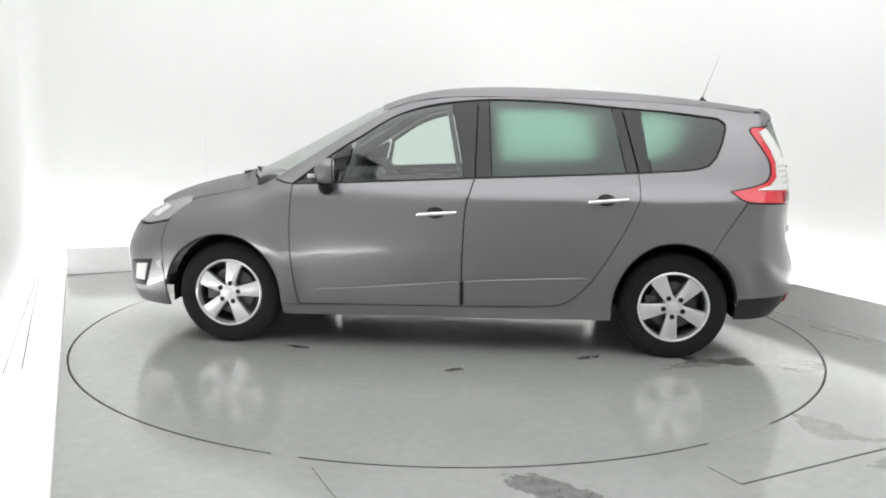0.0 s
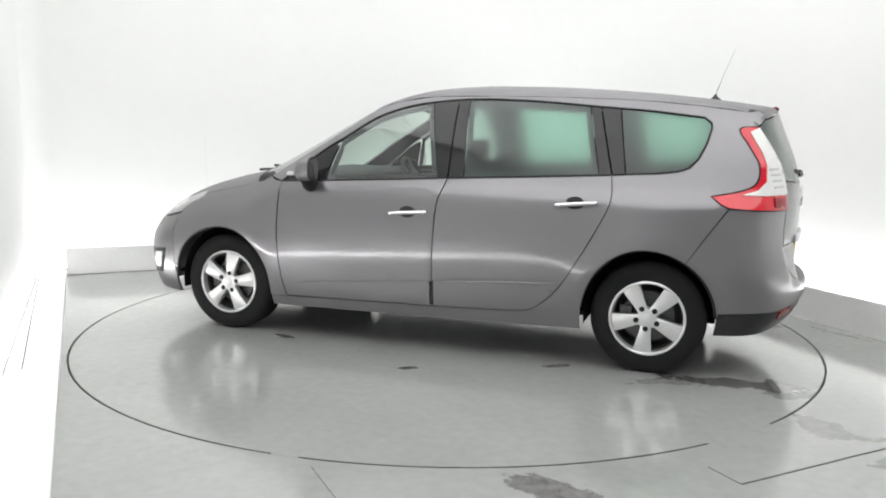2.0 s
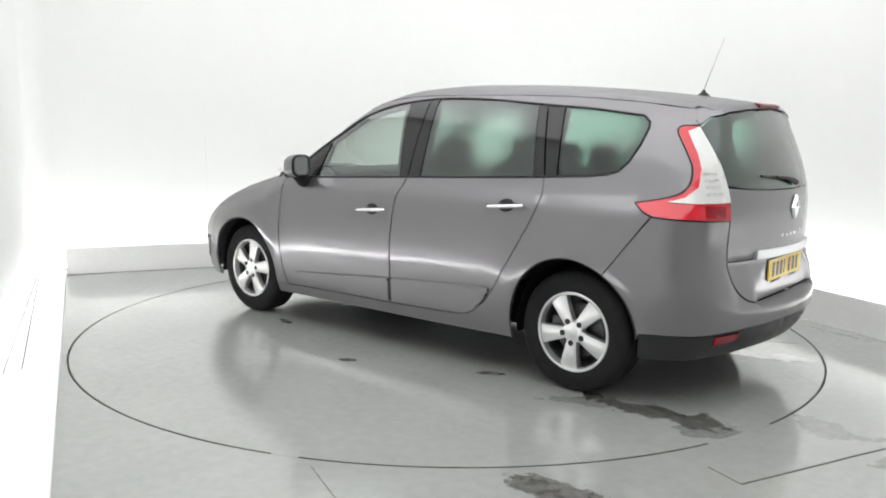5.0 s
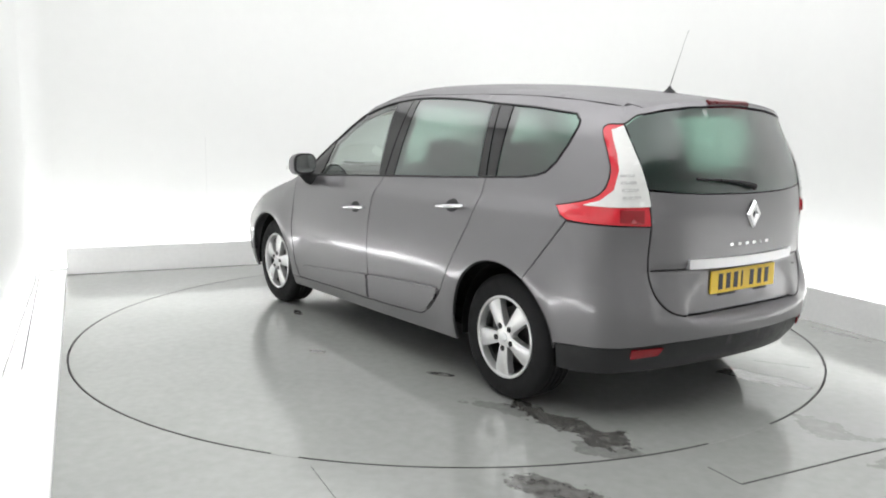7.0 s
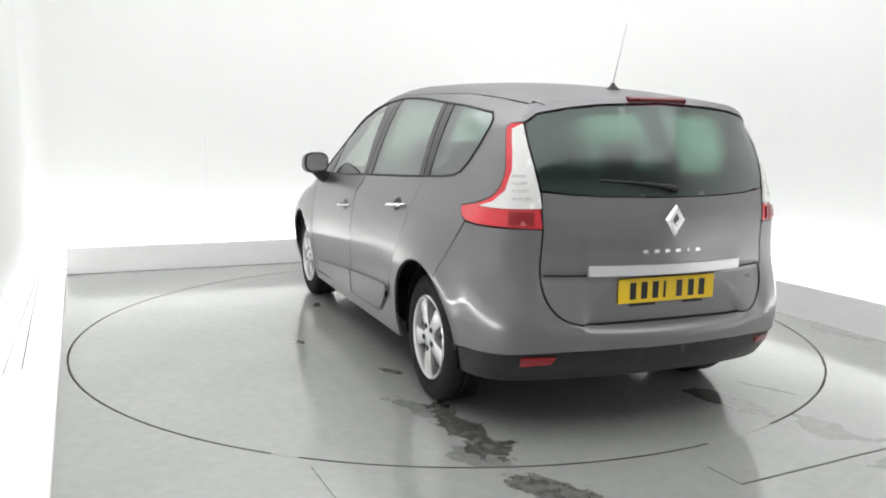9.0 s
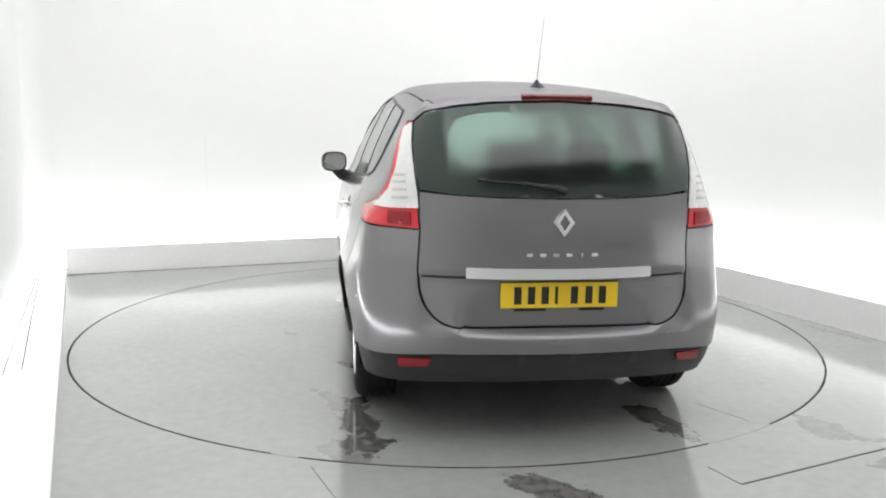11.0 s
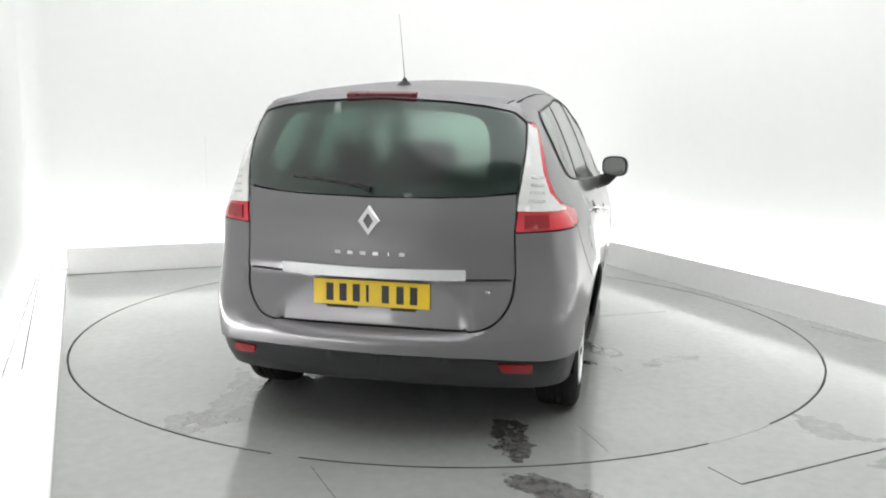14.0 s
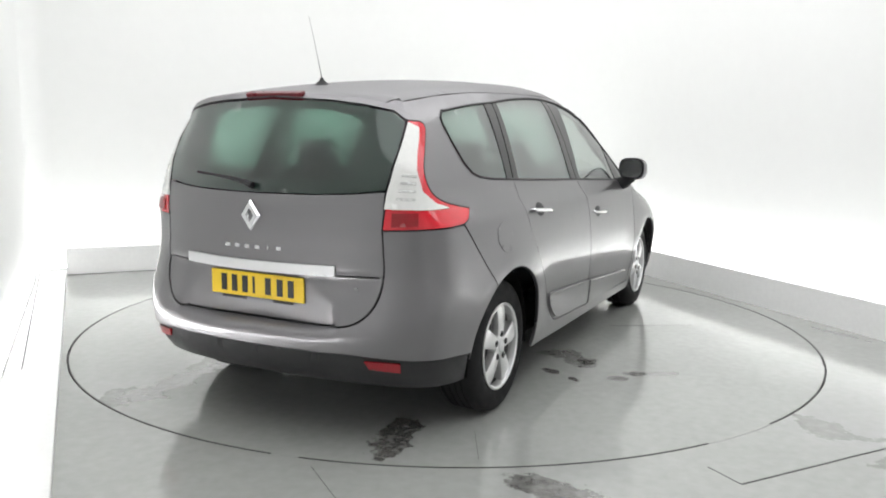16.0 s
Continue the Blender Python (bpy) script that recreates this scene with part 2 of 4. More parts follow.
def tube(points, r, steps=10):
    bm = bmesh.new()
    pts = [Vector(p) for p in points]
    rings = []
    for i, p in enumerate(pts):
        d = (pts[min(i + 1, len(pts) - 1)] - pts[max(i - 1, 0)]).normalized()
        a = d.orthogonal().normalized() if i == 0 else (rings[-1][1] - d * rings[-1][1].dot(d)).normalized()
        b = d.cross(a)
        rad = r[i] if isinstance(r, (list, tuple)) else r
        rings.append(([bm.verts.new(p + (a * math.cos(2 * math.pi * k / steps) + b * math.sin(2 * math.pi * k / steps)) * rad) for k in range(steps)], a))
    for (p, _), (q, _) in zip(rings, rings[1:]):
        for k in range(steps):
            bm.faces.new((p[k], p[(k + 1) % steps], q[(k + 1) % steps], q[k]))
    bm.faces.new(rings[0][0][::-1])
    bm.faces.new(rings[-1][0])
    return bm



# ---- the booth ----
def room_part(name, bm, material, label, category="wall"):
    bm.transform(ROOM)
    ob = part(name, bm, material)
    return tagged(ob, label, category, kind="structure")


def build_room():
    l, r, b, f = LEFT - LEDGE, RIGHT + LEDGE, BACK + LEDGE, FRONT
    # floor with a round well for the turntable
    bm = bmesh.new()
    n = 160
    rim = [bm.verts.new((2.452 * math.cos(2 * math.pi * i / n), 2.452 * math.sin(2 * math.pi * i / n), 0)) for i in range(n)]
    low = [bm.verts.new((v.co.x, v.co.y, -.05)) for v in rim]
    mid = [bm.verts.new((3.6 * math.cos(2 * math.pi * i / n), 3.6 * math.sin(2 * math.pi * i / n), 0)) for i in range(n)]
    far = [bm.verts.new((12 * math.cos(2 * math.pi * i / n), 12 * math.sin(2 * math.pi * i / n), 0)) for i in range(n)]
    for i in range(n):
        j = (i + 1) % n
        bm.faces.new((rim[i], rim[j], mid[j], mid[i]))
        bm.faces.new((mid[i], mid[j], far[j], far[i]))
        bm.faces.new((low[i], low[j], rim[j], rim[i]))
    bm.faces.new([bm.verts.new((2.6 * math.cos(2 * math.pi * i / 24), 2.6 * math.sin(2 * math.pi * i / 24), -.05)) for i in range(24)])
    bmesh.ops.recalc_face_normals(bm, faces=bm.faces)
    tagged(part("floor", bm, FLOOR), "pale grey glossy painted floor with worn patches", "floor", kind="structure")
    # low plinths in front of the walls
    room_part("plinth_back", box(LEFT - .02, RIGHT + .02, BACK, BACK + .03, -.01, PLINTH, .006), PLINTH_WHITE, "low off-white painted plinth before the back wall", "plinth")
    room_part("plinth_right", box(RIGHT, RIGHT + .03, f, BACK - .002, -.01, PLINTH, .006), PLINTH_WHITE, "low off-white painted plinth along the side wall", "plinth")
    askew = Matrix.Translation((LEFT - .022, BACK, 0)) @ pose(0, 0, 0, 0, 0, .78)
    room_part("plinth_left", box(-.42, 0, f - BACK, LEDGE - .03, -.01, LOW, .004, askew), PLINTH_WHITE, "low white painted ledge along the side wall", "plinth")
    # walls
    def sweep(pts, z0, z1, thick):
        bm = bmesh.new()
        cols = []
        for i, p in enumerate(pts):
            a, c = Vector(pts[max(i - 1, 0)]), Vector(pts[min(i + 1, len(pts) - 1)])
            t = (c - a).normalized()
            q = Vector(p) + Vector((-t.y, t.x)) * thick
            cols.append([bm.verts.new((p[0], p[1], z0)), bm.verts.new((p[0], p[1], z1)), bm.verts.new((q.x, q.y, z1)), bm.verts.new((q.x, q.y, z0))])
        for a, c in zip(cols, cols[1:]):
            for k in range(4):
                bm.faces.new((a[k], a[(k + 1) % 4], c[(k + 1) % 4], c[k]))
        return bm
    R, Q = 1.1, .22
    line = [(r, f)] + [(r - R + R * math.cos(radians(a)), b - R + R * math.sin(radians(a))) for a in range(0, 91, 6)]
    line += [(l + Q - Q * math.sin(radians(a)), b - Q + Q * math.cos(radians(a))) for a in range(0, 91, 10)] + [(l, f)]
    bm = sweep(line, -.05, HIGH, -.15)
    bmesh.ops.recalc_face_normals(bm, faces=bm.faces)
    bm.transform(ROOM)
    wall = tagged(part("wall_curved", bm, WALL_WHITE, smooth=True), "tall smooth white painted studio wall with rounded corners", "wall", kind="structure")
    # both out of view: wall added to throw light back, ceiling to close the room
    room_part("bounce_wall", box(l - .2, r + .2, f - .15, f, -.05, HIGH), GREY_WALL, "unseen pale wall behind the camera, added to bounce light")
    room_part("ceiling", box(l - .2, r + .2, f - .15, b + .15, HIGH, HIGH + .1), CEILING_GREY, "unseen grey ceiling, added to close the booth", "ceiling")
    room_part("wall_joint", box(-1.2275, -1.2225, b - .0015, b + .002, .62, 1.25), WALL_JOINT, "faint upright joint in the white wall", "wall joint")
    room_part("floor_joint", box(LEFT, RIGHT, BACK - .006, BACK - .001, -.004, .003), SEAM, "dark joint at the foot of the plinth", "floor joint")
    room_part("ledge_joint", box(-.003, .003, -3.1, 0, LOW - .004, LOW + .002, 0, Matrix.Translation((-2.74, 2.833, 0)) @ pose(0, 0, 0, 0, 0, 1.33)), SEAM, "dark joint on the ledge of the plinth", "floor joint")
    # lights: unseen glowing ceiling panels, added; strips hidden behind the plinths
    lamp = tagged(new("assumed_ceiling_glow"), "unseen white glowing ceiling panels, added to light the turntable", "ceiling light")
    lamp.matrix_world = ROOM
    cols, rows = 4, 6
    w, d = (r - l - .2) / cols, 8.4 / rows
    for i in range(cols):
        for j in range(rows):
            x0, y0 = l + .1 + i * w, -5.3 + j * d
            part("diffuser", box(x0 + .005, x0 + w - .005, y0 + .005, y0 + d - .005, HIGH - .05, HIGH - .03), GLOW_PANELS[j], lamp)
    for i in range(cols + 1):
        part("frame_bar", box(l + .1 + i * w - .0045, l + .1 + i * w + .0045, -5.3, 3.1, HIGH - .06, HIGH - .002), PLINTH_WHITE, lamp)
    for j in range(rows + 1):
        part("frame_bar", box(l + .12, r - .12, -5.3 + j * d - .0045, -5.3 + j * d + .0045, HIGH - .057, HIGH - .003), PLINTH_WHITE, lamp)
    for (x0, x1, y0, y1), lit in zip(((LEFT - .2, RIGHT + .2, BACK + .09, BACK + .25), (RIGHT + .09, RIGHT + .25, -6, BACK), (LEFT - .315, LEFT - .255, -3.2, BACK - .3)), (LAMP_STRIP, LAMP_STRIP, SIDE_STRIP)):
        strip = tagged(new("strip_light"), "white strip light hidden behind the low plinth", "strip light", "strip lights behind the plinths")
        strip.matrix_world = ROOM
        part("tray", box(x0, x1, y0, y1, LOW + .002, .05, .005), PLINTH_WHITE, strip)
        part("tube", box(x0 + .012, x1 - .012, y0 + .03, y1 - .03, .052, .075, .005), lit, strip)
    # joints of the floor plates
    def seam(name, x0, y0, x1, y1, w=.006):
        a = math.atan2(y1 - y0, x1 - x0)
        d = math.hypot(x1 - x0, y1 - y0)
        bm = box(0, d, -w / 2, w / 2, -.004, .0015)
        bm.transform(Matrix.Translation((x0, y0, 0)) @ Matrix.Rotation(a, 4, "Z"))
        tagged(part(name, bm, SEAM), "dark narrow joint between floor plates", "floor joint", kind="structure")
    seam("floor_joint", 1.18, -2.56, 2.35, -1.97, .009)
    seam("floor_joint", 1.18, -2.56, 1.10, -2.40, .004)
    seam("floor_joint", -.545, -2.46, -.3, -2.95, .002)
    # pale arc strips over part of the gap round the turntable
    for a0, a1 in ((-61.2, -50.6), (-107.5, -104.5)):
        bm = bmesh.new()
        ring = []
        for i in range(17):
            a = radians(a0 + (a1 - a0) * i / 16)
            ring.append([bm.verts.new((q * math.cos(a), q * math.sin(a), z)) for q, z in ((2.436, .0005), (2.438, .002), (2.454, .002), (2.456, .0005))])
        for p, q in zip(ring, ring[1:]):
            for k in range(3):
                bm.faces.new((p[k], p[k + 1], q[k + 1], q[k]))
        tagged(part("gap_cover", bm, FLOOR), "pale arc strip over the turntable gap", "floor joint", kind="structure")
    # the turntable
    table = tagged(new("turntable"), "round pale grey glossy car turntable flush with the floor", "turntable")
    disc = lathe([(.0001, 0), (.6, 0), (1.3, 0), (2.0, 0), (2.438, 0), (2.441, -.003), (2.441, -.045)], 200)
    bmesh.ops.remove_doubles(disc, verts=disc.verts, dist=.0005)
    part("disc", disc, TABLE, table)
    part("edge_band", lathe([(2.4405, -.0005), (2.4405, .001), (2.446, .001), (2.446, -.04)], 200), SEAM, table, "dark steel edge")
    for x, y, deg, n in ((1.85, .888, 22.7, .31), (-.44, 1.08, 118, .6)):
        tm = box(0, n, -.0008, .0008, -.004, .001)
        tm.transform(Matrix.Translation((x, y, 0)) @ Matrix.Rotation(radians(deg), 4, "Z"))
        part("plate_joint", tm, SEAM, table)
    return table


table = build_room()


# ---- body form: x forward, y to the car's left, z up from the floor ----
def curve(knots):
    xs, ys = np.array([k[0] for k in knots], float), np.array([k[1] for k in knots], float)
    m = np.gradient(ys, xs)
    def at(x):
        x = np.clip(np.asarray(x, float), xs[0], xs[-1])
        i = np.clip(np.searchsorted(xs, x) - 1, 0, len(xs) - 2)
        h = xs[i + 1] - xs[i]
        t = (x - xs[i]) / h
        return ((2 * t**3 - 3 * t**2 + 1) * ys[i] + (t**3 - 2 * t**2 + t) * h * m[i]
                + (-2 * t**3 + 3 * t**2) * ys[i + 1] + (t**3 - t**2) * h * m[i + 1])
    return at

WIDTH = curve([(.15, .84), (.22, .865), (.3, .885), (.45, .9), (.62, .912), (.8, .903), (.9, .89), (.985, .872), (1.03, .842), (1.1, .812), (1.2, .775),
               (1.3, .735), (1.42, .68), (1.52, .625), (1.62, .55), (1.75, .42)])
TOP = curve([(-2.6, 1.42), (-2.1, 1.515), (-1.65, 1.58), (-1.12, 1.63), (-.54, 1.656), (-.15, 1.656), (.21, 1.62), (.49, 1.54), (.75, 1.415), (1.02, 1.27),
             (1.3, 1.125), (1.45, 1.06), (1.7, 1.0), (2.0, .905), (2.2, .8), (2.4, .66)])
NOSE = curve([(.1, 2.08), (.2, 2.14), (.3, 2.2), (.4, 2.22), (.55, 2.235), (.7, 2.22), (.85, 2.16), (1.2, 1.9)])
TAIL = curve([(.1, -2.08), (.22, -2.14), (.34, -2.235), (.45, -2.265), (.58, -2.262), (.66, -2.235), (.74, -2.21), (.82, -2.2), (1.0, -2.2), (1.1, -2.185),
              (1.2, -2.16), (1.4, -2.08), (1.5, -2.04), (1.7, -1.94)])

def smax(a, b, k):
    h = np.maximum(k - np.abs(a - b), 0)
    return np.maximum(a, b) + h * h / (4 * k)

def body(x, y, z):
    y = np.abs(y)
    w = WIDTH(z) - .06 * (np.maximum(-x - 1.1, 0) / .8) ** 2 - .05 * (np.maximum(x - 1.0, 0) / .9) ** 2
    for cx in (-1.385, 1.385):
        d = np.hypot(x - cx, z - .315)
        w = w + .014 * np.exp(-((d - .41) / .065) ** 2) * np.clip((z - .2) / .2, 0, 1)
        w = w + .012 * np.exp(-((d - .45) / .13) ** 2) * np.clip((z - .35) / .25, 0, 1)
    side = y - w
    shift = .2 * np.clip((x + .3) / .9, 0, 1)
    top = z - TOP(x + shift * (y / .7) ** 2) + .05 * (y / .6) ** 2
    nose = x - NOSE(z) + .2 * y**2 + .22 * y**6
    gate = 1 / ((1 + np.exp((y - .6) / .012)) * (1 + np.exp((.524 - z) / .003)))
    rear = TAIL(z)
    low = np.clip((.74 - z) / .22, 0, 1)
    rear = rear + gate * (np.maximum(rear, -2.2 - .058 * low) - rear)
    rear = rear + .3 * y**2 + .035 * (y / .8) ** 6 + gate * (1 - low) * .012 / (1 + np.exp((z - .752) / .003))
    bay = 1 / ((1 + np.exp((y - .425) / .006)) * (1 + np.exp((z - .752) / .004)) * (1 + np.exp((.524 - z) / .003)))
    rear = rear + bay * (np.maximum(rear + .004, -2.166) - rear)
    tail = rear - x
    f = smax(smax(side, nose, .14), tail, .1)
    return smax(f, top, np.where(x > 1.2, .12, np.where(x > .3, .07, .1)) * np.where(x < -1.85, .4, 1))

def march(o, d, off=0.0, far=3.0):
    """First place outside of which the form ends, from inside along d."""
    a = np.zeros(len(o)); b = np.full(len(o), far)
    for _ in range(40):
        m = (a + b) / 2
        p = o + d * m[:, None]
        inside = body(p[:, 0], p[:, 1], p[:, 2]) < off
        a, b = np.where(inside, m, a), np.where(inside, b, m)
    return o + d * a[:, None]

def wrap(s, z, off=0.0):
    """Round the car: s runs backwards along the left side and on round the tail (s = 2.635 at its middle)."""
    s, z = np.asarray(s, float), np.asarray(z, float)
    q = np.where(s > 1.3, (s - 1.3) / .85, np.where(s < -1.3, (s + 1.3) / .85, 0))
    x0 = np.clip(-s, -1.3, 1.3)
    z = np.minimum(z, TOP(x0) - .02)
    o = np.stack([x0, np.zeros_like(s), z], -1)
    d = np.stack([-np.sin(q), np.cos(q), np.zeros_like(s)], -1)
    return march(o, d, off)

def over(x, y, off=0.0):
    x, y = np.asarray(x, float), np.asarray(y, float)
    o = np.stack([x, y, np.full_like(x, .5)], -1)
    return march(o, np.array([[0, 0, 1.0]]).repeat(len(x), 0), off)

def unwrap(p):
    x, y, z = p
    if x < -1.3: s = 1.3 + .85 * math.atan2(-(x + 1.3), y)
    elif x > 1.3: s = -1.3 - .85 * math.atan2(x - 1.3, y)
    else: s = -x
    return s, z

# ---- panels laid on the form ----
from mathutils.geometry import delaunay_2d_cdt


def rounded(pts, r):
    """Rounds the corners of an outline."""
    out = []
    n = len(pts)
    for i in range(n):
        p, a, b = Vector(pts[i]), Vector(pts[i - 1]), Vector(pts[(i + 1) % n])
        da, db = a - p, b - p
        ra, rb = min(r, da.length * .45), min(r, db.length * .45)
        s, e = p + da.normalized() * ra, p + db.normalized() * rb
        for t in (0, .25, .5, .75, 1):
            out.append((1 - t) ** 2 * s + 2 * t * (1 - t) * p + t * t * e)
    return [(v.x, v.y) for v in out]


def dense(pts, step):
    out = []
    for a, b in zip(pts, pts[1:] + pts[:1]):
        n = max(1, int(math.ceil(math.dist(a, b) / step)))
        out += [(a[0] + (b[0] - a[0]) * k / n, a[1] + (b[1] - a[1]) * k / n) for k in range(n)]
    keep = [out[0]]
    for p in out[1:]:
        if math.dist(p, keep[-1]) > step * .22:
            keep.append(p)
    if math.dist(keep[0], keep[-1]) < step * .22:
        keep.pop()
    return keep


def inset(pts, g):
    if not g:
        return pts
    area = sum(a[0] * b[1] - b[0] * a[1] for a, b in zip(pts, pts[1:] + pts[:1]))
    sign = 1 if area > 0 else -1
    out = []
    for i, p in enumerate(pts):
        a, b = pts[i - 1], pts[(i + 1) % len(pts)]
        t = Vector((b[0] - a[0], b[1] - a[1]))
        if t.length < 1e-9:
            out.append(p)
            continue
        t.normalize()
        out.append((p[0] - t.y * g * sign, p[1] + t.x * g * sign))
    return out


def within(poly, x, y):
    px, py = np.array(poly).T
    qx, qy = np.roll(px, -1), np.roll(py, -1)
    x, y = np.asarray(x)[:, None], np.asarray(y)[:, None]
    with np.errstate(divide="ignore", invalid="ignore"):
        cross = ((py > y) != (qy > y)) & (x < (qx - px) * (y - py) / (qy - py) + px)
    return cross.sum(1) % 2 == 1


def slope(p):
    h = .004
    g = np.stack([body(p[:, 0] + h, p[:, 1], p[:, 2]) - body(p[:, 0] - h, p[:, 1], p[:, 2]),
                  body(p[:, 0], p[:, 1] + h, p[:, 2]) - body(p[:, 0], p[:, 1] - h, p[:, 2]),
                  body(p[:, 0], p[:, 1], p[:, 2] + h) - body(p[:, 0], p[:, 1], p[:, 2] - h)], -1)
    return g / np.maximum(np.linalg.norm(g, axis=1, keepdims=True), 1e-9)


def panel(name, outline, material, parent, chart=None, label="", holes=(), gap=.0025, proud=0.0, thick=.016, step=.045, mirror=False, corner=0.0, lean=None):
    """A curved sheet with rolled edges: an outline in a chart of the form, laid on it."""
    chart = chart or wrap
    outer = dense(inset(dense(rounded(outline, corner) if corner else list(outline), step * .5), gap), step * .6)
    loops = [outer] + [dense(list(h), step * .6) for h in holes]
    flat, edges = [], []
    for lp in loops:
        k = len(flat)
        flat += lp
        edges += [(k + i, k + (i + 1) % len(lp)) for i in range(len(lp))]
    xs, ys = [p[0] for p in outer], [p[1] for p in outer]
    gx, gy = np.meshgrid(np.arange(min(xs) + step / 2, max(xs), step), np.arange(min(ys) + step / 2, max(ys), step))
    gx, gy = gx.ravel(), gy.ravel()
    if len(gx):
        ok = within(outer, gx, gy)
        for h in loops[1:]:
            ok &= ~within(h, gx, gy)
        edge = np.array(flat)
        near = np.min(np.hypot(gx[:, None] - edge[None, :, 0], gy[:, None] - edge[None, :, 1]), axis=1)
        ok &= near > step * .45
        flat = flat + list(zip(gx[ok].tolist(), gy[ok].tolist()))
    vs, es, fs, *_ = delaunay_2d_cdt([Vector(p) for p in flat], edges, [], 0, 1e-6)
    v2 = np.array([(v.x, v.y) for v in vs])
    mid = np.array([v2[list(f)].mean(0) for f in fs])
    ok = within(outer, mid[:, 0], mid[:, 1])
    for h in loops[1:]:
        ok &= ~within(h, mid[:, 0], mid[:, 1])
    faces = [tuple(f) for f, o in zip(fs, ok) if o]
    p3 = chart(v2[:, 0], v2[:, 1])
    nrm = slope(p3 if lean is None else p3 * (1, 1, 0) + (0, 0, lean))
    p3 = p3 + nrm * proud
    # turn the faces outwards
    tri = np.array([f[:3] for f in faces])
    fn = np.cross(p3[tri[:, 1]] - p3[tri[:, 0]], p3[tri[:, 2]] - p3[tri[:, 0]])
    flip = (fn * nrm[tri].sum(1)).sum(1) < 0
    good = np.linalg.norm(fn, axis=1) > 4e-7
    faces = [f[::-1] if k else f for f, k, g in zip(faces, flip, good) if g]
    count = {}
    for f in faces:
        for a, b in zip(f, f[1:] + f[:1]):
            count[(a, b)] = count.get((a, b), 0) + 1
    verts = [tuple(p) for p in p3]
    rim_a, rim_b = {}, {}
    for a, b in [e for e in count if (e[1], e[0]) not in count]:
        for v in (a, b):
            if v not in rim_b:
                rim_a[v] = len(verts)
                verts.append(tuple(p3[v]))
                rim_b[v] = len(verts)
                verts.append(tuple(p3[v] - nrm[v] * thick))
        faces.append((rim_a[b], rim_a[a], rim_b[a], rim_b[b]))
    if mirror:
        verts = [(x, -y, z) for x, y, z in verts]
        faces = [f[::-1] for f in faces]
    ob = part(name, mesh_of(name, verts, faces, material), material, parent, label)
    ob.visible_shadow = material not in (FRONT_GLASS, REAR_GLASS)
    return ob


def edge_of(xy):
    """The place in the wrap chart of (x, y) on the upper form."""
    return [unwrap(p) for p in over([a for a, _ in xy], [b for _, b in xy])]


def smooth_line(pts, n=4):
    """A smooth open line through points."""
    out = []
    p = [pts[0]] + list(pts) + [pts[-1]]
    for i in range(1, len(p) - 2):
        a, b, c, d = (np.array(q, float) for q in p[i - 1:i + 3])
        for k in range(n):
            t = k / n
            out.append(tuple(.5 * (2 * b + (c - a) * t + (2 * a - 5 * b + 4 * c - d) * t * t + (3 * b - a - 3 * c + d) * t**3)))
    return out + [tuple(pts[-1])]


def arch(cs, rx, rz, a0, a1, n=22):
    return [(cs + rx * math.cos(radians(a0 + (a1 - a0) * i / n)), .315 + rz * math.sin(radians(a0 + (a1 - a0) * i / n))) for i in range(n + 1)]


# lines of the body: s backwards, z up
FRONT_EDGE = smooth_line([(-.962, 1.022), (-.973, .836), (-.97, .66), (-.947, .413), (-.918, .275)])
SPLIT = smooth_line([(.165, 1.079), (.14, 1.0), (.113, .889), (.101, .612), (.097, .29)])
REAR_EDGE = smooth_line([(.097, .29), (.6, .308), (.72, .33), (.80, .385), (.88, .468), (.965, .60), (1.05, .75), (1.135, .92), (1.157, 1.01), (1.146, 1.127)])
DOOR_BOTTOM = [(-.918, .275), (-.4, .283), (.097, .29)]
BELT_F = smooth_line([(-.962, 1.022), (-.32, 1.054), (.165, 1.079)])
BELT_R = smooth_line([(.165, 1.079), (.71, 1.104), (1.146, 1.127)])
BELT_Q = [(1.146, 1.127), (1.4, 1.142), (1.52, 1.156), (1.58, 1.175), (1.635, 1.225)]
QUARTER = [(1.635, 1.225), (1.69, 1.31), (1.733, 1.395), (1.737, 1.425), (1.705, 1.457)]
DLO_TOP = smooth_line([(1.705, 1.457), (1.4, 1.487), (1.05, 1.513), (.7, 1.543), (.35, 1.557), (.12, 1.549), (-.141, 1.514), (-.35, 1.445), (-.556, 1.318), (-.70, 1.228), (-.962, 1.026)])
ROOF_EDGE = [(-1.945, .53), (-1.9, .545), (-1.85, .555), (-1.6, .565), (-1.2, .57), (-.8, .57), (-.4, .57), (0, .565), (.25, .56), (.42, .56), (.6, .585), (.8, .62), (1.0, .665), (1.12, .70)]
HOOD_EDGE = [(1.12, .70), (1.3, .695), (1.5, .68), (1.7, .645)]
LAMP_CURVE = smooth_line([(1.68, 1.027), (1.78, 1.048), (1.86, 1.077), (1.903, 1.125), (1.917, 1.2), (1.905, 1.26), (1.888, 1.32), (1.872, 1.372), (1.878, 1.395), (1.9, 1.407)], 3)
LAMP = LAMP_CURVE + [(1.965, 1.407), (2.0, 1.31), (2.035, 1.215), (2.065, 1.1), (2.082, .96), (2.075, .952), (1.97, .956), (1.82, .961), (1.75, .967), (1.715, .985)]


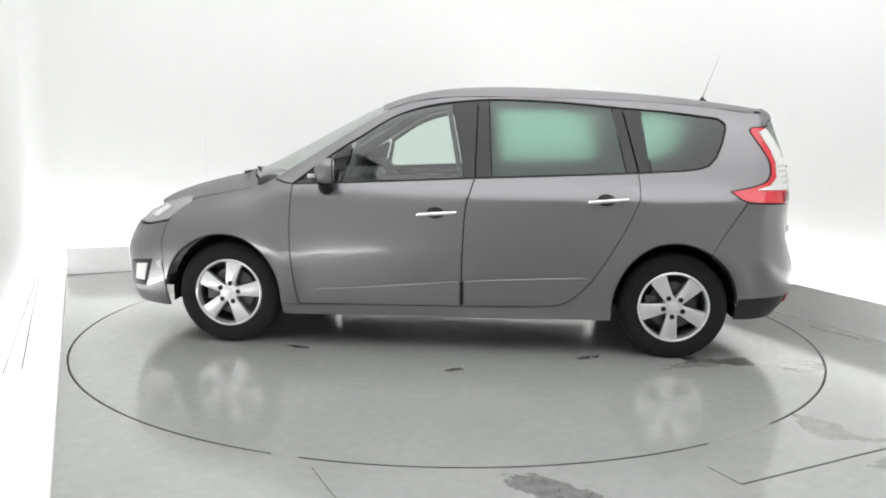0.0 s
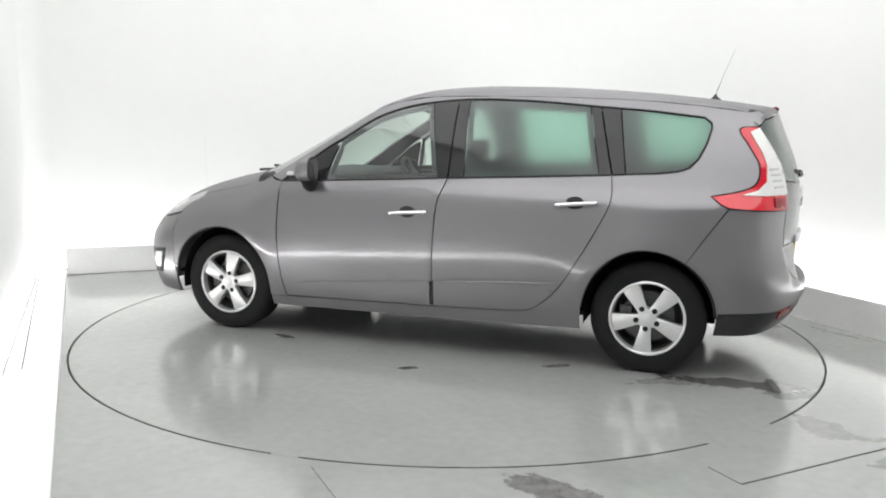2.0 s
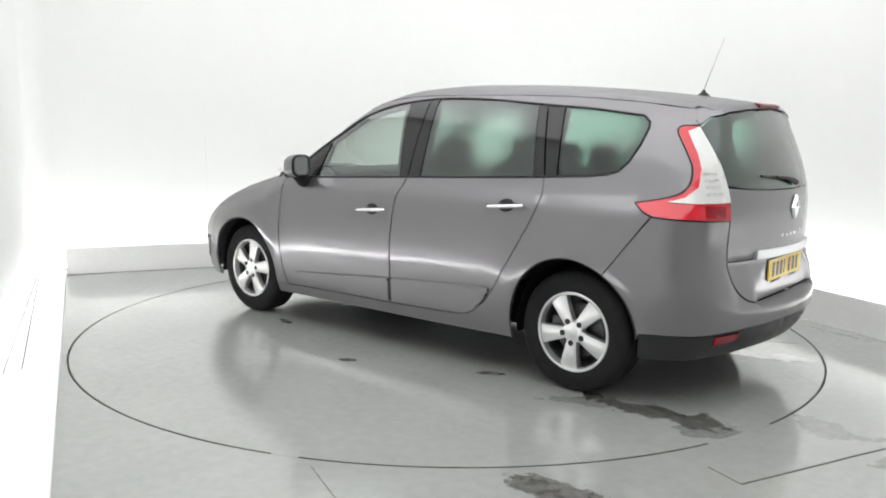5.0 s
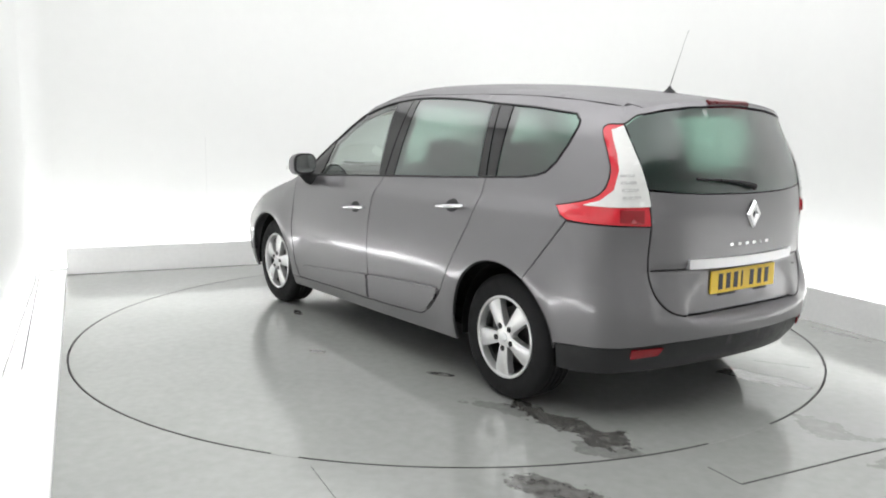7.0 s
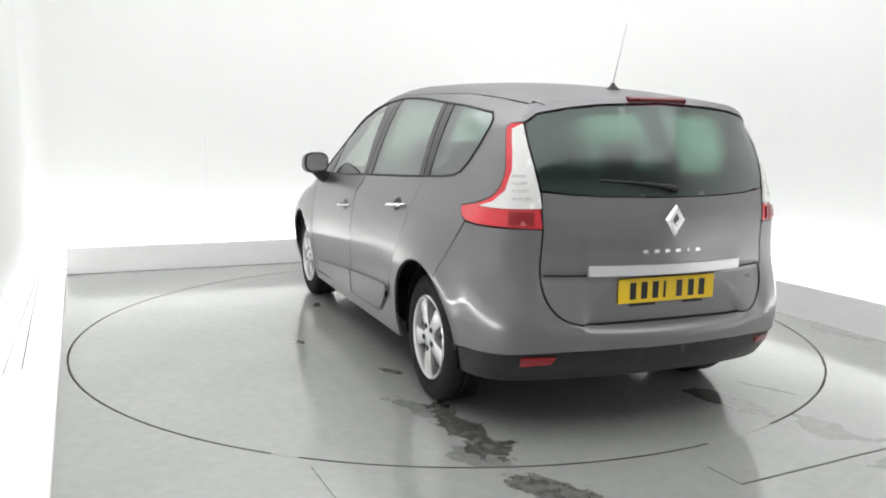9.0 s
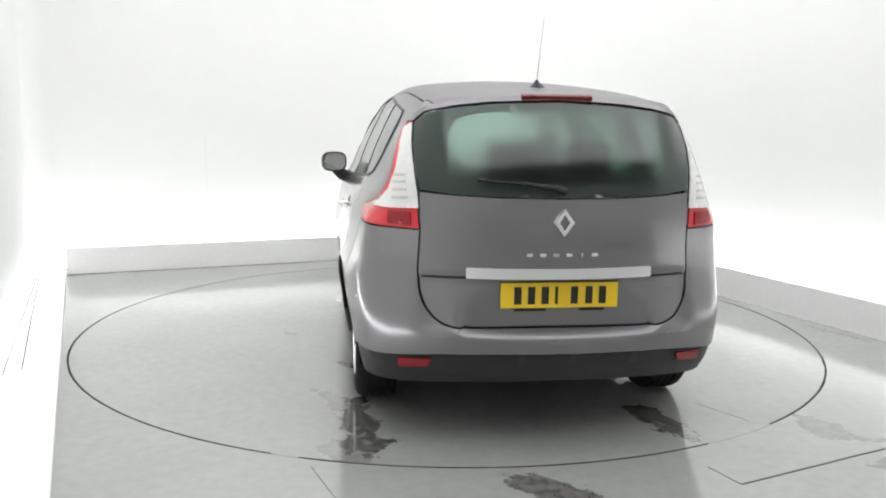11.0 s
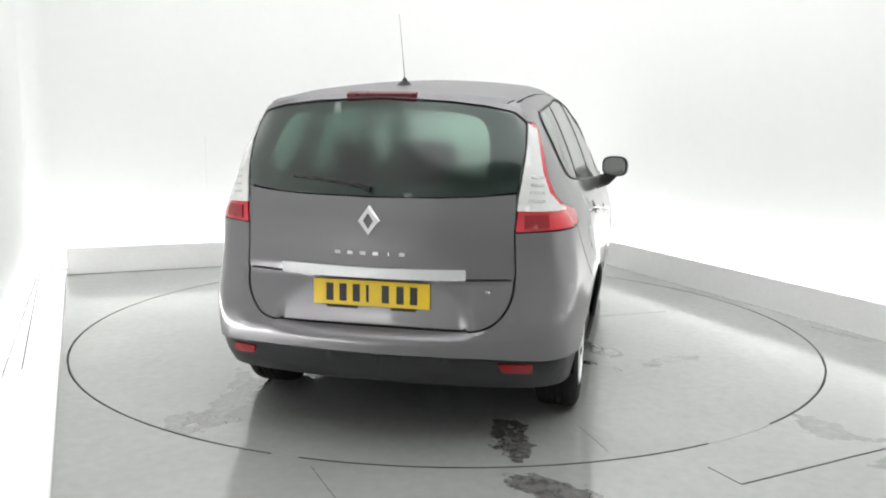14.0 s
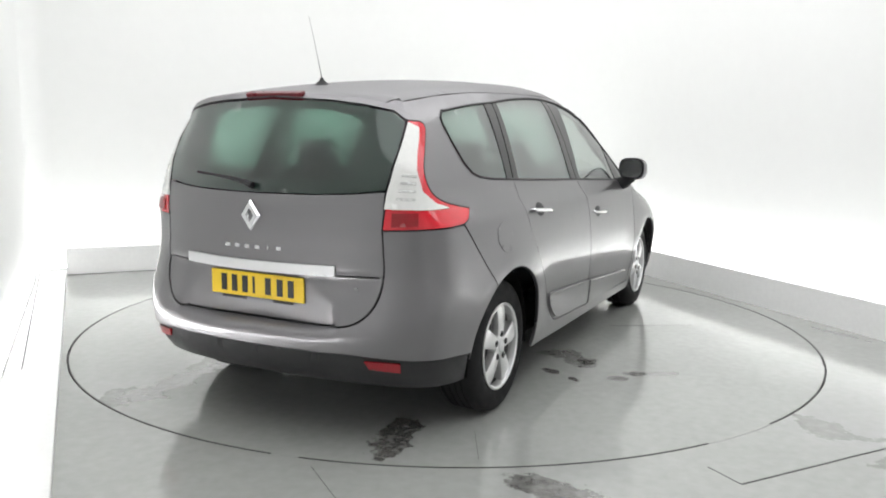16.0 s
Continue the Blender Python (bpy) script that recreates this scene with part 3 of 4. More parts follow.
def build_wheel(car, x, side, phase):
    """Tyre, five-spoke alloy rim and brake; the face looks along +z before it is turned outwards."""
    w = new("wheel")
    w.parent = car
    w.matrix_local = Matrix.Translation((x, side * .862, .324)) @ (pose(0, 0, 0, -90, 0, 0) if side > 0 else pose(0, 0, 0, 90, 0, 0))
    prof = [(.212, -.012), (.235, -.004), (.28, -.003), (.304, -.012), (.319, -.025), (.324, -.04)]
    for k in range(4):
        h = -.05 - k * .032
        prof += [(.325, h), (.325, h - .022), (.317, h - .023), (.317, h - .031)]
    prof += [(.324, -.185), (.315, -.2), (.28, -.212), (.212, -.205)]
    part("tyre", lathe(prof, 72), RUBBER, w, "black rubber tyre", smooth=True)
    rim = part("rim", lathe([(.213, -.02), (.215, -.006), (.208, -.002), (.2, -.006), (.197, -.02), (.194, -.045)], 72), ALLOY, w, "silver alloy rim", smooth=True)
    # barrel belongs to the alloy rim; coloured dark for shade between the spokes
    part("barrel", lathe([(.194, -.045), (.188, -.06), (.186, -.12), (.19, -.19), (.0001, -.195)], 48), DARK_METAL, w, "rim barrel darkened as the shade between spokes")
    for k in range(5):
        bm = bmesh.new()
        rows = [(.035, .027, -.010), (.07, .031, -.006), (.115, .038, -.006), (.16, .046, -.009), (.2, .053, -.017)]
        tops, lows = [], []
        for r, hw, h in rows:
            tops.append([bm.verts.new((r, y * hw, h - .006 * (abs(y) > .9))) for y in (-1, -.75, 0, .75, 1)])
            lows.append([bm.verts.new((r, y * hw, h - .045)) for y in (-1, 1)])
        for i in range(len(rows) - 1):
            for j in range(4):
                bm.faces.new((tops[i][j], tops[i + 1][j], tops[i + 1][j + 1], tops[i][j + 1]))
            bm.faces.new((lows[i][0], lows[i + 1][0], tops[i + 1][0], tops[i][0]))
            bm.faces.new((tops[i][4], tops[i + 1][4], lows[i + 1][1], lows[i][1]))
        bm.transform(Matrix.Rotation(2 * math.pi * k / 5 + phase, 4, "Z"))
        part("spoke", bm, ALLOY, w, smooth=True)
        a = 2 * math.pi * k / 5 + phase
        part("bolt_hole", lathe([(.0001, -.004), (.0125, -.004), (.0155, -.006), (.0155, -.03)], 16, Matrix.Translation((.061 * math.cos(a), .061 * math.sin(a), .0015))), BLACK, w)
    part("hub", lathe([(.0001, -.006), (.042, -.007), (.056, -.010), (.062, -.02), (.062, -.05)], 40), ALLOY, w, smooth=True)
    part("centre_cap", lathe([(.0001, .001), (.024, 0), (.028, -.003), (.029, -.008)], 32), SATIN, w, "satin centre cap", smooth=True)
    part("brake_disc", lathe([(.0001, -.085), (.145, -.085), (.15, -.09), (.15, -.11), (.0001, -.112)], 48), DARK_METAL, w, "dark metal brake disc")
    part("brake_caliper", box(.085, .165, -.06, .06, -.14, -.065, .012), DARK_METAL, w)
    return w


def build_seat(car, x, y, width=.5, rear=False):
    seat = new("seat")
    seat.parent = car
    seat.matrix_local = Matrix.Translation((x, y, 0))
    h = width / 2
    part("cushion", box(-.1, .42, -h, h, .42, .60, .05, segments=3), CLOTH, seat, smooth=True)
    part("backrest", box(-.09, .06, -h, h, .0, .66, .05, pose(-.12, 0, .52, 0, -16, 0), 3), CLOTH, seat, smooth=True)
    part("headrest", box(-.05, .05, -.13, .13, 0, .17, .045, pose(-.325, 0, 1.135, 0, -10, 0), 3), CLOTH, seat, smooth=True)
    for s in (-.06, .06):
        part("headrest_post", tube([(-.30, s, 1.1), (-.335, s, 1.24)], .006), CHROME, seat)
    part("base", box(-.05, .36, -h + .06, h - .06, .24, .43, .02), TRIM, seat)


def build_car():
    car = tagged(new("people_carrier"), "dark grey metallic people carrier parked on the turntable", "car")

    # ---- sheet metal, side by side ----
    roof_line = edge_of(ROOF_EDGE)
    hood_line = edge_of(HOOD_EDGE)
    front_arch = arch(-1.388, .348, .393, 0, 180)
    for mirror in (False, True):
        sgn = -1 if mirror else 1
        opt = dict(mirror=mirror)
        # body side: pillars, cant rail, quarter panel and sill in one pressing
        low = arch(1.362, .352, .408, 58, 180)
        outline = ([(-1.0, 1.03)] + list(reversed(roof_line)) + [(1.965, 1.412)] + [(s - .003, z + .003) for s, z in LAMP_CURVE[::-1]]
                   + [(1.711, .985), (1.745, .964)] + low + [(1.01, .232), (.4, .219), (-.4, .21), (-1.03, .203), (-1.035, .27)]
                   + [(-.93, .268)] + DOOR_BOTTOM[1:] + REAR_EDGE[1:] + BELT_Q[1:] + QUARTER[1:] + DLO_TOP[1:])
        panel("body_side", outline, PAINT, car, gap=.0015, **opt)
        fender = FRONT_EDGE[::-1] + [(-1.02, 1.026)] + hood_line + [(-1.72, .9), (-1.745, .775), (-1.742, .6), (-1.74, .42)] + [p for p in reversed(front_arch) if p[1] > .33 and p[0] > -1.735] + [(-1.04, .27), (-.93, .268)]
        panel("front_wing", fender, PAINT, car, **opt)
        # doors
        door = panel("front_door", FRONT_EDGE + DOOR_BOTTOM[1:] + SPLIT[::-1][1:] + BELT_F[::-1][1:-1], PAINT, car, gap=.004, **opt)
        rdoor = panel("rear_door", SPLIT + REAR_EDGE[1:] + BELT_R[::-1][1:-1], PAINT, car, gap=.004, **opt)
        # windows: glass fills the opening between black posts
        top_f = [p for p in DLO_TOP if p[0] < .0]
        top_r = [p for p in DLO_TOP if .27 < p[0] < 1.0]
        top_q = [p for p in DLO_TOP if p[0] > 1.17]
        sail = [(-.955, 1.026), (-.665, 1.036), (-.60, 1.25), (-.615, 1.27), (-.70, 1.222), (-.83, 1.125)]
        fglass = [(-.655, 1.037), (-.32, 1.054), (.1, 1.074)] + [(.0, 1.535)] + [p for p in top_f if p[0] > -.6] + [(-.59, 1.275)]
        panel("window_glass", fglass, FRONT_GLASS, door, label="clear pale green side window", gap=.004, proud=-.004, thick=.004, **opt)
        rglass = [(.265, 1.086), (.71, 1.104), (1.075, 1.121), (.985, 1.518)] + top_r + [(.235, 1.556)]
        for owner, edge in ((door, fglass), (rdoor, rglass)):
            panel("window_frame", edge, TRIM, owner, holes=[rounded(dense(inset(dense(edge, .05), .034), .06), .02)], gap=.003, proud=-.014, thick=.008, step=.03, **opt)
        panel("window_corner_trim", sail, GLOSS_BLACK, door, gap=.002, proud=-.002, **opt)
        panel("window_post", [(.1, 1.074), (.163, 1.078), (.165, 1.552), (.0, 1.537)], GLOSS_BLACK, door, gap=.002, proud=-.001, **opt)
        panel("window_post", [(.168, 1.079), (.265, 1.086), (.235, 1.556), (.168, 1.553)], GLOSS_BLACK, rdoor, gap=.002, proud=-.001, **opt)
        panel("window_glass", rglass, REAR_GLASS, rdoor, label="green privacy side window", gap=.004, proud=-.004, thick=.004, **opt)
        panel("window_post", [(1.075, 1.121), (1.143, 1.126), (1.045, 1.512), (.985, 1.518)], GLOSS_BLACK, rdoor, gap=.002, proud=-.001, **opt)
        panel("quarter_post", [(1.15, 1.129), (1.22, 1.131), (1.16, 1.504), (1.05, 1.512)], GLOSS_BLACK, car, gap=.002, proud=-.001, **opt)
        panel("quarter_window", [(1.222, 1.131)] + BELT_Q[1:] + QUARTER[1:] + top_q[1:] + [(1.162, 1.504)], REAR_GLASS, car, label="green privacy quarter window", gap=.004, proud=-.004, thick=.004, **opt)
        # black rubber along the window openings
        ring = BELT_F + BELT_R[1:] + BELT_Q[1:] + QUARTER[1:] + DLO_TOP[1:]
        pts = wrap([p[0] for p in ring], [p[1] for p in ring])
        part("window_seal", tube([(a, sgn * b, c) for a, b, c in pts] + [(pts[0][0], sgn * pts[0][1], pts[0][2])], .0065, 6), BLACK, car)
        # dark rebate behind the door gaps
        for line in (FRONT_EDGE, SPLIT, DOOR_BOTTOM, REAR_EDGE):
            pts = wrap([p[0] for p in line], [p[1] for p in line], -.022)
            part("door_seal", tube([(a, sgn * b, c) for a, b, c in pts], .009, 6), BLACK, car)
        # lower door mouldings, painted
        panel("door_moulding", [(-.82, .372), (-.3, .412), (.078, .447), (.088, .43), (.086, .302), (-.45, .297), (-.7, .31)], PAINT, door, gap=0, proud=.014, thick=.02, step=.03, **opt)
        panel("door_moulding", [(.114, .45), (.5, .475), (.86, .494), (.872, .486), (.832, .425), (.765, .37), (.70, .338), (.6, .322), (.114, .305)], PAINT, rdoor, gap=0, proud=.014, thick=.02, step=.03, **opt)
        for owner, line in ((door, [(-.8, .374), (-.3, .413), (.08, .447)]), (rdoor, [(.116, .45), (.5, .475), (.868, .495)])):
            pts = wrap([p[0] for p in smooth_line(line, 6)], [p[1] for p in smooth_line(line, 6)], .008)
            n = len(pts)
            part("moulding_ledge", tube([(a, sgn * b, q) for a, b, q in pts], [.003] + [.009] * (n - 2) + [.003], 10), PAINT, owner, smooth=True)
        panel("moulding_gap", [(.089, .305), (.113, .305), (.113, .455), (.09, .45)], BLACK, door, gap=0, proud=.011, thick=.016, step=.02, **opt)
        # handles over flat black patches that stand for the dark finger wells
        for owner, s0, s1, z0, z1 in ((door, -.175, .06, .856, .874), (rdoor, .85, 1.078, .952, .972)):
            n = 9
            ss, zz = [s0 + (s1 - s0) * i / n for i in range(n + 1)], [z0 + (z1 - z0) * i / n for i in range(n + 1)]
            pts = wrap(ss, zz, .024)
            a, b = wrap([s0], [z0], 0), wrap([s1], [z1], 0)
            line = [tuple(a[0])] + [tuple(p) for p in pts] + [tuple(b[0])]
            bm = tube([(x, sgn * y, z) for x, y, z in line], [.006] + [.0085, .0105, .0115, .0115, .0115, .0115, .0115, .0110, .010, .0085] + [.006], 10)
            part("handle", bm, CHROME, owner, "chrome door handle", smooth=True)
            sm, zm = (s0 + s1) / 2 - .01, (z0 + z1) / 2 + .003
            panel("handle_patch", [(sm + .055 * math.cos(i * .524), zm + .036 * math.sin(i * .524)) for i in range(12)], BLACK, owner, gap=0, proud=.0012, thick=.004, step=.02, **opt)
        # lamps
        lamp = panel("tail_lamp", LAMP, RED, car, label="red and clear wraparound tail lamp", gap=.003, proud=.004, thick=.03, step=.03, **opt)
        clear = [(1.815, 1.036), (1.884, 1.062), (1.935, 1.112), (1.952, 1.2), (1.943, 1.27), (1.926, 1.33), (1.915, 1.378), (1.9655, 1.4), (2.0005, 1.31), (2.0355, 1.215), (2.0655, 1.1), (2.0745, 1.042), (1.93, 1.036)]
        panel("clear_lens", clear, CLEAR, lamp, label="pale clear lens", gap=0, proud=.009, thick=.036, step=.025, **opt)
        for z, a in ((1.075, .012), (1.108, .008), (1.14, .004), (1.17, .0)):
            panel("lens_rib", [(1.955 + a, z), (2.035 - (z - 1.07) * .25, z + .004), (2.033 - (z - 1.07) * .25, z + .014), (1.955 + a, z + .010)], RIB_GREY, lamp, gap=0, proud=.0115, thick=.006, step=.02, **opt)
        panel("brake_lens", [(1.96, .972), (2.05, .968), (2.048, 1.025), (1.958, 1.025)], DEEP_RED, lamp, label="dark red lens", gap=0, proud=.010, thick=.008, step=.02, **opt)
        part("lamp_seal", tube([(a, sgn * b, c) for a, b, c in wrap([p[0] for p in LAMP + LAMP[:1]], [p[1] for p in LAMP + LAMP[:1]], -.001)], .0045, 6), BLACK, car)
        head = panel("headlamp", [(-1.75, .78), (-1.70, .888), (-1.84, .915), (-2.0, .865), (-2.13, .80), (-2.05, .735), (-1.9, .745)], LENS_RIB, car, label="clear headlamp with grey bezel", proud=.002, thick=.02, step=.03, **opt)
        panel("reflector_bowl", [(-1.89, .782), (-1.875, .845), (-1.97, .85), (-2.0, .785)], CLEAR, head, gap=0, proud=.005, thick=.005, step=.03, **opt)
        panel("fog_lamp_surround", [(-1.80, .53), (-1.96, .51), (-2.02, .34), (-1.86, .35)], BLACK, car, gap=0, proud=.003, thick=.008, step=.03, **opt)
        panel("fog_lamp", [(-1.83, .50), (-1.905, .49), (-1.935, .385), (-1.865, .385)], CLEAR, car, label="clear fog lamp", gap=0, proud=.007, thick=.01, step=.03, **opt)
        # wheel arch liners
        for cx in (-1.385, 1.385):
            bm = bmesh.new()
            prof = []
            for i in range(19):
                a = radians(-8 + 196 * i / 18)
                prof.append((cx + .365 * math.cos(a), .315 + .392 * math.sin(a)))
            outer = [bm.verts.new((x, sgn * .845, z)) for x, z in prof]
            inner = [bm.verts.new((x, sgn * .56, z)) for x, z in prof]
            for i in range(18):
                bm.faces.new((outer[i], outer[i + 1], inner[i + 1], inner[i]))
            bm.faces.new(inner)
            part("wheel_arch_liner", bm, UNDER, car)
        # added black tubes stand in for shade along the arches, hiding bright rims
        for ring in (arch(1.362, .354, .410, 6, 172), arch(-1.388, .350, .395, 4, 172)):
            pts = wrap([p[0] for p in ring], [p[1] for p in ring], -.010)
            part("arch_shade_edge", tube([(a, sgn * b, c) for a, b, c in pts], .009, 8), BLACK, car, smooth=True)
        # door mirror
        m = new("door_mirror")
        m.parent = car
        at = pose(.69, sgn * .945, 1.115, 0, 0, sgn * 9)
        def oval(w, h, n=28, e=.68):
            return [(math.copysign(abs(math.cos(2 * math.pi * i / n)) ** e, math.cos(2 * math.pi * i / n)) * w,
                     math.copysign(abs(math.sin(2 * math.pi * i / n)) ** e, math.sin(2 * math.pi * i / n)) * h) for i in range(n)]
        bm = bmesh.new()
        rows = []
        for x, k in ((0, 1), (.025, 1.03), (.055, .99), (.08, .86), (.096, .64), (.105, .34), (.108, .02)):
            rows.append([bm.verts.new((x, y * k, z * k - .1 * x)) for y, z in oval(.092, .074)])
        for p, q in zip(rows, rows[1:]):
            for i in range(len(p)):
                bm.faces.new((p[i], p[(i + 1) % len(p)], q[(i + 1) % len(p)], q[i]))
        bm.transform(at)
        part("shell", bm, PAINT, m, "grey mirror shell", smooth=True)
        to_x = Matrix(((0, 0, -1, 0), (1, 0, 0, 0), (0, 1, 0, 0), (0, 0, 0, 1)))
        part("mirror_rim", prism(oval(.092, .074), -.004, .01, .002, at @ to_x), BLACK, m)
        part("mirror_glass", prism(oval(.08, .062), .011, .013, 0, at @ to_x), CHROME, m, "mirror glass")
        part("mirror_foot", tube([(.745, sgn * .83, .995), (.745, sgn * .885, 1.015), (.745, sgn * .935, 1.06)], [.05, .046, .04], 12), BLACK, m, "black mirror foot", smooth=True)
        part("indicator", box(-.01, .01, -.03, .03, -.012, .012, .005, pose(.80, sgn * 1.005, 1.085, 0, 0, -sgn * 40)), CLEAR, m)

    flap = [(1.43 + .075 * math.cos(i * .524), .875 + .075 * math.sin(i * .524)) for i in range(12)]
    panel("fuel_flap", flap, PAINT, car, gap=0, proud=.0015, thick=.004, step=.03, mirror=True)

    # ---- top ----
    top = [(x, y) for x, y in ROOF_EDGE]
    left = [p for p in top if p[0] < .45]
    roof = [(-2.025, .0), (-2.018, .2), (-1.995, .4), (-1.968, .5)] + left + [(.46, .4), (.49, .2), (.5, 0)]
    roof = roof + [(x, -y) for x, y in reversed(roof[1:-1])]
    panel("roof", roof, PAINT, car, chart=over, gap=.001)
    side = [p for p in top if p[0] >= .42]
    screen = [(.51, 0), (.5, .2), (.47, .4)] + [(side[0][0] + .01, side[0][1])] + side[1:] + [(1.25, .6), (1.34, .4), (1.39, .2), (1.4, 0)]
    screen = screen + [(x, -y) for x, y in reversed(screen[1:-1])]
    panel("windscreen", screen, FRONT_GLASS, car, chart=over, label="pale green windscreen", gap=.003, proud=-.003, thick=.005)
    hood = [(1.41, 0), (1.4, .2), (1.35, .4), (1.26, .6)] + HOOD_EDGE + [(1.85, .6), (1.98, .45), (2.06, .25), (2.09, 0)]
    hood = hood + [(x, -y) for x, y in reversed(hood[1:-1])]
    panel("bonnet", hood, PAINT, car, chart=over, gap=.002)
    for y in (.35, -.25):
        part("wiper", tube([(1.45, y, 1.062), (1.43, y + .25, 1.07), (1.37, y + .5, 1.088)] if y < 0 else [(1.46, y - .6, 1.055), (1.48, y - .3, 1.052), (1.43, y, 1.06)], .009, 8), BLACK, car)

    # ---- tail ----
    gate_low = smooth_line([(2.083, .955), (2.078, .85), (2.076, .78), (2.087, .70), (2.12, .62), (2.18, .562), (2.27, .540), (2.45, .537), (2.635, .537)], 4)
    bumper = [(1.747, .962), (1.83, .958), (1.97, .953)] + [(s - .0015, z - .0035) for s, z in gate_low]
    pts = wrap([s for s, _ in gate_low], [z for _, z in gate_low], -.016)
    for sgn in (1, -1):
        part("tailgate_seal", tube([(a, sgn * b, c) for a, b, c in pts], .011, 8), BLACK, car)
    lower = [(2.635, .435), (2.4, .433), (2.2, .425), (1.98, .402), (1.72, .385)]
    arch_low = [p for p in arch(1.362, .352, .408, 5, 58)]
    outline = (bumper + [(5.2703 - s, z) for s, z in reversed(bumper)] + [(5.2703 - s, z) for s, z in arch_low[::-1]]
               + [(5.2703 - s, z) for s, z in lower[::-1]] + lower[1:] + arch_low)
    bump = panel("rear_bumper", outline, PAINT, car, gap=.0025, step=.022)
    foot = [(1.715, .378), (1.98, .396), (2.2, .419), (2.4, .427), (2.635, .429)]
    base = [(1.715, .25), (1.98, .255), (2.3, .28), (2.635, .29)]
    panel("rear_valance", foot + [(5.2703 - s, z) for s, z in foot[::-1]] + [(5.2703 - s, z) for s, z in base] + base[::-1], VALANCE, bump, label="black plastic rear valance", gap=.001, proud=-.012)
    for mirror in (False, True):
        panel("reflector", [(2.02, .345), (2.13, .36), (2.15, .398), (2.025, .39)], DEEP_RED, bump, label="red rear reflector", gap=0, proud=-.004, thick=.012, step=.02, mirror=mirror)
    win_low = [(2.07, 1.113), (2.2, 1.101), (2.345, 1.094), (2.635, 1.091)]
    gate = gate_low + [(5.2703 - s, z) for s, z in gate_low[::-1][1:]]
    gate = gate + [(5.2703 - s, z) for s, z in win_low] + win_low[::-1][1:]
    tail = panel("tailgate", gate, PAINT, car, gap=.0025, step=.024)
    glass_half = [(2.068, 1.118), (2.041, 1.215), (2.005, 1.31), (1.97, 1.405), (2.02, 1.446), (2.15, 1.47), (2.3, 1.486), (2.635, 1.5)]
    hole_half = [(2.18, 1.165), (2.155, 1.25), (2.14, 1.37), (2.17, 1.43), (2.3, 1.455), (2.635, 1.47)]
    mid_low = [(2.635, 1.15), (2.4, 1.152)]
    pane = glass_half + [(5.2703 - s, z) for s, z in glass_half[::-1][1:]] + [(5.2703 - s, z) for s, z in win_low[1:-1]] + win_low[::-1][:-1]
    hole = hole_half + [(5.2703 - s, z) for s, z in hole_half[::-1][1:]] + [(5.2703 - 2.4, 1.152)] + mid_low
    panel("rear_window", pane, REAR_GLASS, tail, label="green privacy rear window", gap=.003, proud=-.002, thick=.004)
    panel("window_border", pane, GLOSS_BLACK, tail, holes=[rounded(hole, .03)], gap=.004, proud=-.008, thick=.006, step=.035)
    lip = [(1.972, 1.413), (2.02, 1.45), (2.15, 1.476), (2.3, 1.492), (2.635, 1.506)]
    lip_top = [(1.95, 1.435), (2.02, 1.475), (2.15, 1.5), (2.3, 1.515), (2.635, 1.53)]
    panel("spoiler_lip", lip + [(5.2703 - s, z) for s, z in lip[::-1][1:]] + [(5.2703 - s, z) for s, z in lip_top] + lip_top[::-1][1:], PAINT, tail, gap=.001, step=.025, proud=.004)
    part("high_brake_light", box(-.016, .016, -.158, .158, -.019, .019, .007, pose(-2.017, 0, 1.511, 0, -24, 0)), MAROON, tail, "dark red high brake light")
    def level(s, z):
        p = wrap(s, np.full(len(s), .83))
        p[:, 2] = z
        return p
    bar = [(2.256, .75), (2.4, .749), (2.635, .749)]
    bar_top = [(2.635, .793), (2.4, .794), (2.256, .795)]
    panel("chrome_strip", bar + [(5.2703 - s, z) for s, z in bar[::-1][1:]] + [(5.2703 - s, z) for s, z in bar_top[::-1]] + bar_top[1:], SATIN, tail, chart=level, lean=.83, label="satin chrome tailgate strip", gap=0, proud=.016, thick=.034, step=.02, corner=.006)
    # black strips for the split line and the shadow painted under the overhang
    for mirror in (False, True):
        panel("crease_shade_line", [(2.088, .746), (2.17, .746), (2.254, .746), (2.254, .7535), (2.17, .7535), (2.088, .7535)], BLACK, tail, gap=0, proud=.003, thick=.006, step=.02, mirror=mirror)
    plate = part("number_plate", box(-.003, .003, -.26, .26, -.0555, .0555, .002, pose(-2.173, 0, .675)), YELLOW, car, "yellow rear plate with dark bars")
    for i, y in enumerate((.185, .125, .065, .015, -.065, -.13, -.19)):
        part("plate_bar", box(-.0012, .0012, -.016 if i != 3 else -.006, .016 if i != 3 else .006, -.038, .038, 0, pose(-2.1765, y, .675)), INK, plate)
    part("plate_lettering", box(-.001, .001, -.2, -.09, -.006, .006, 0, pose(-2.173, 0, .612)), BLACK, tail)
    part("plate_lettering", box(-.001, .001, .06, .2, -.006, .006, 0, pose(-2.173, 0, .612)), BLACK, tail)
    # diamond badge
    def diamond(w, h):
        return [(0, h), (w, 0), (0, -h), (-w, 0)]
    bm = bmesh.new()
    for (w, h, d) in ((.052, .07, .0), (.044, .06, .012), (.022, .034, .012), (.016, .026, .0)):
        for x, y in diamond(w, h):
            bm.verts.new((x, y, d))
    bm.verts.ensure_lookup_table()
    for k in range(3):
        for i in range(4):
            j = (i + 1) % 4
            bm.faces.new([bm.verts[k * 4 + i], bm.verts[k * 4 + j], bm.verts[k * 4 + 4 + j], bm.verts[k * 4 + 4 + i]])
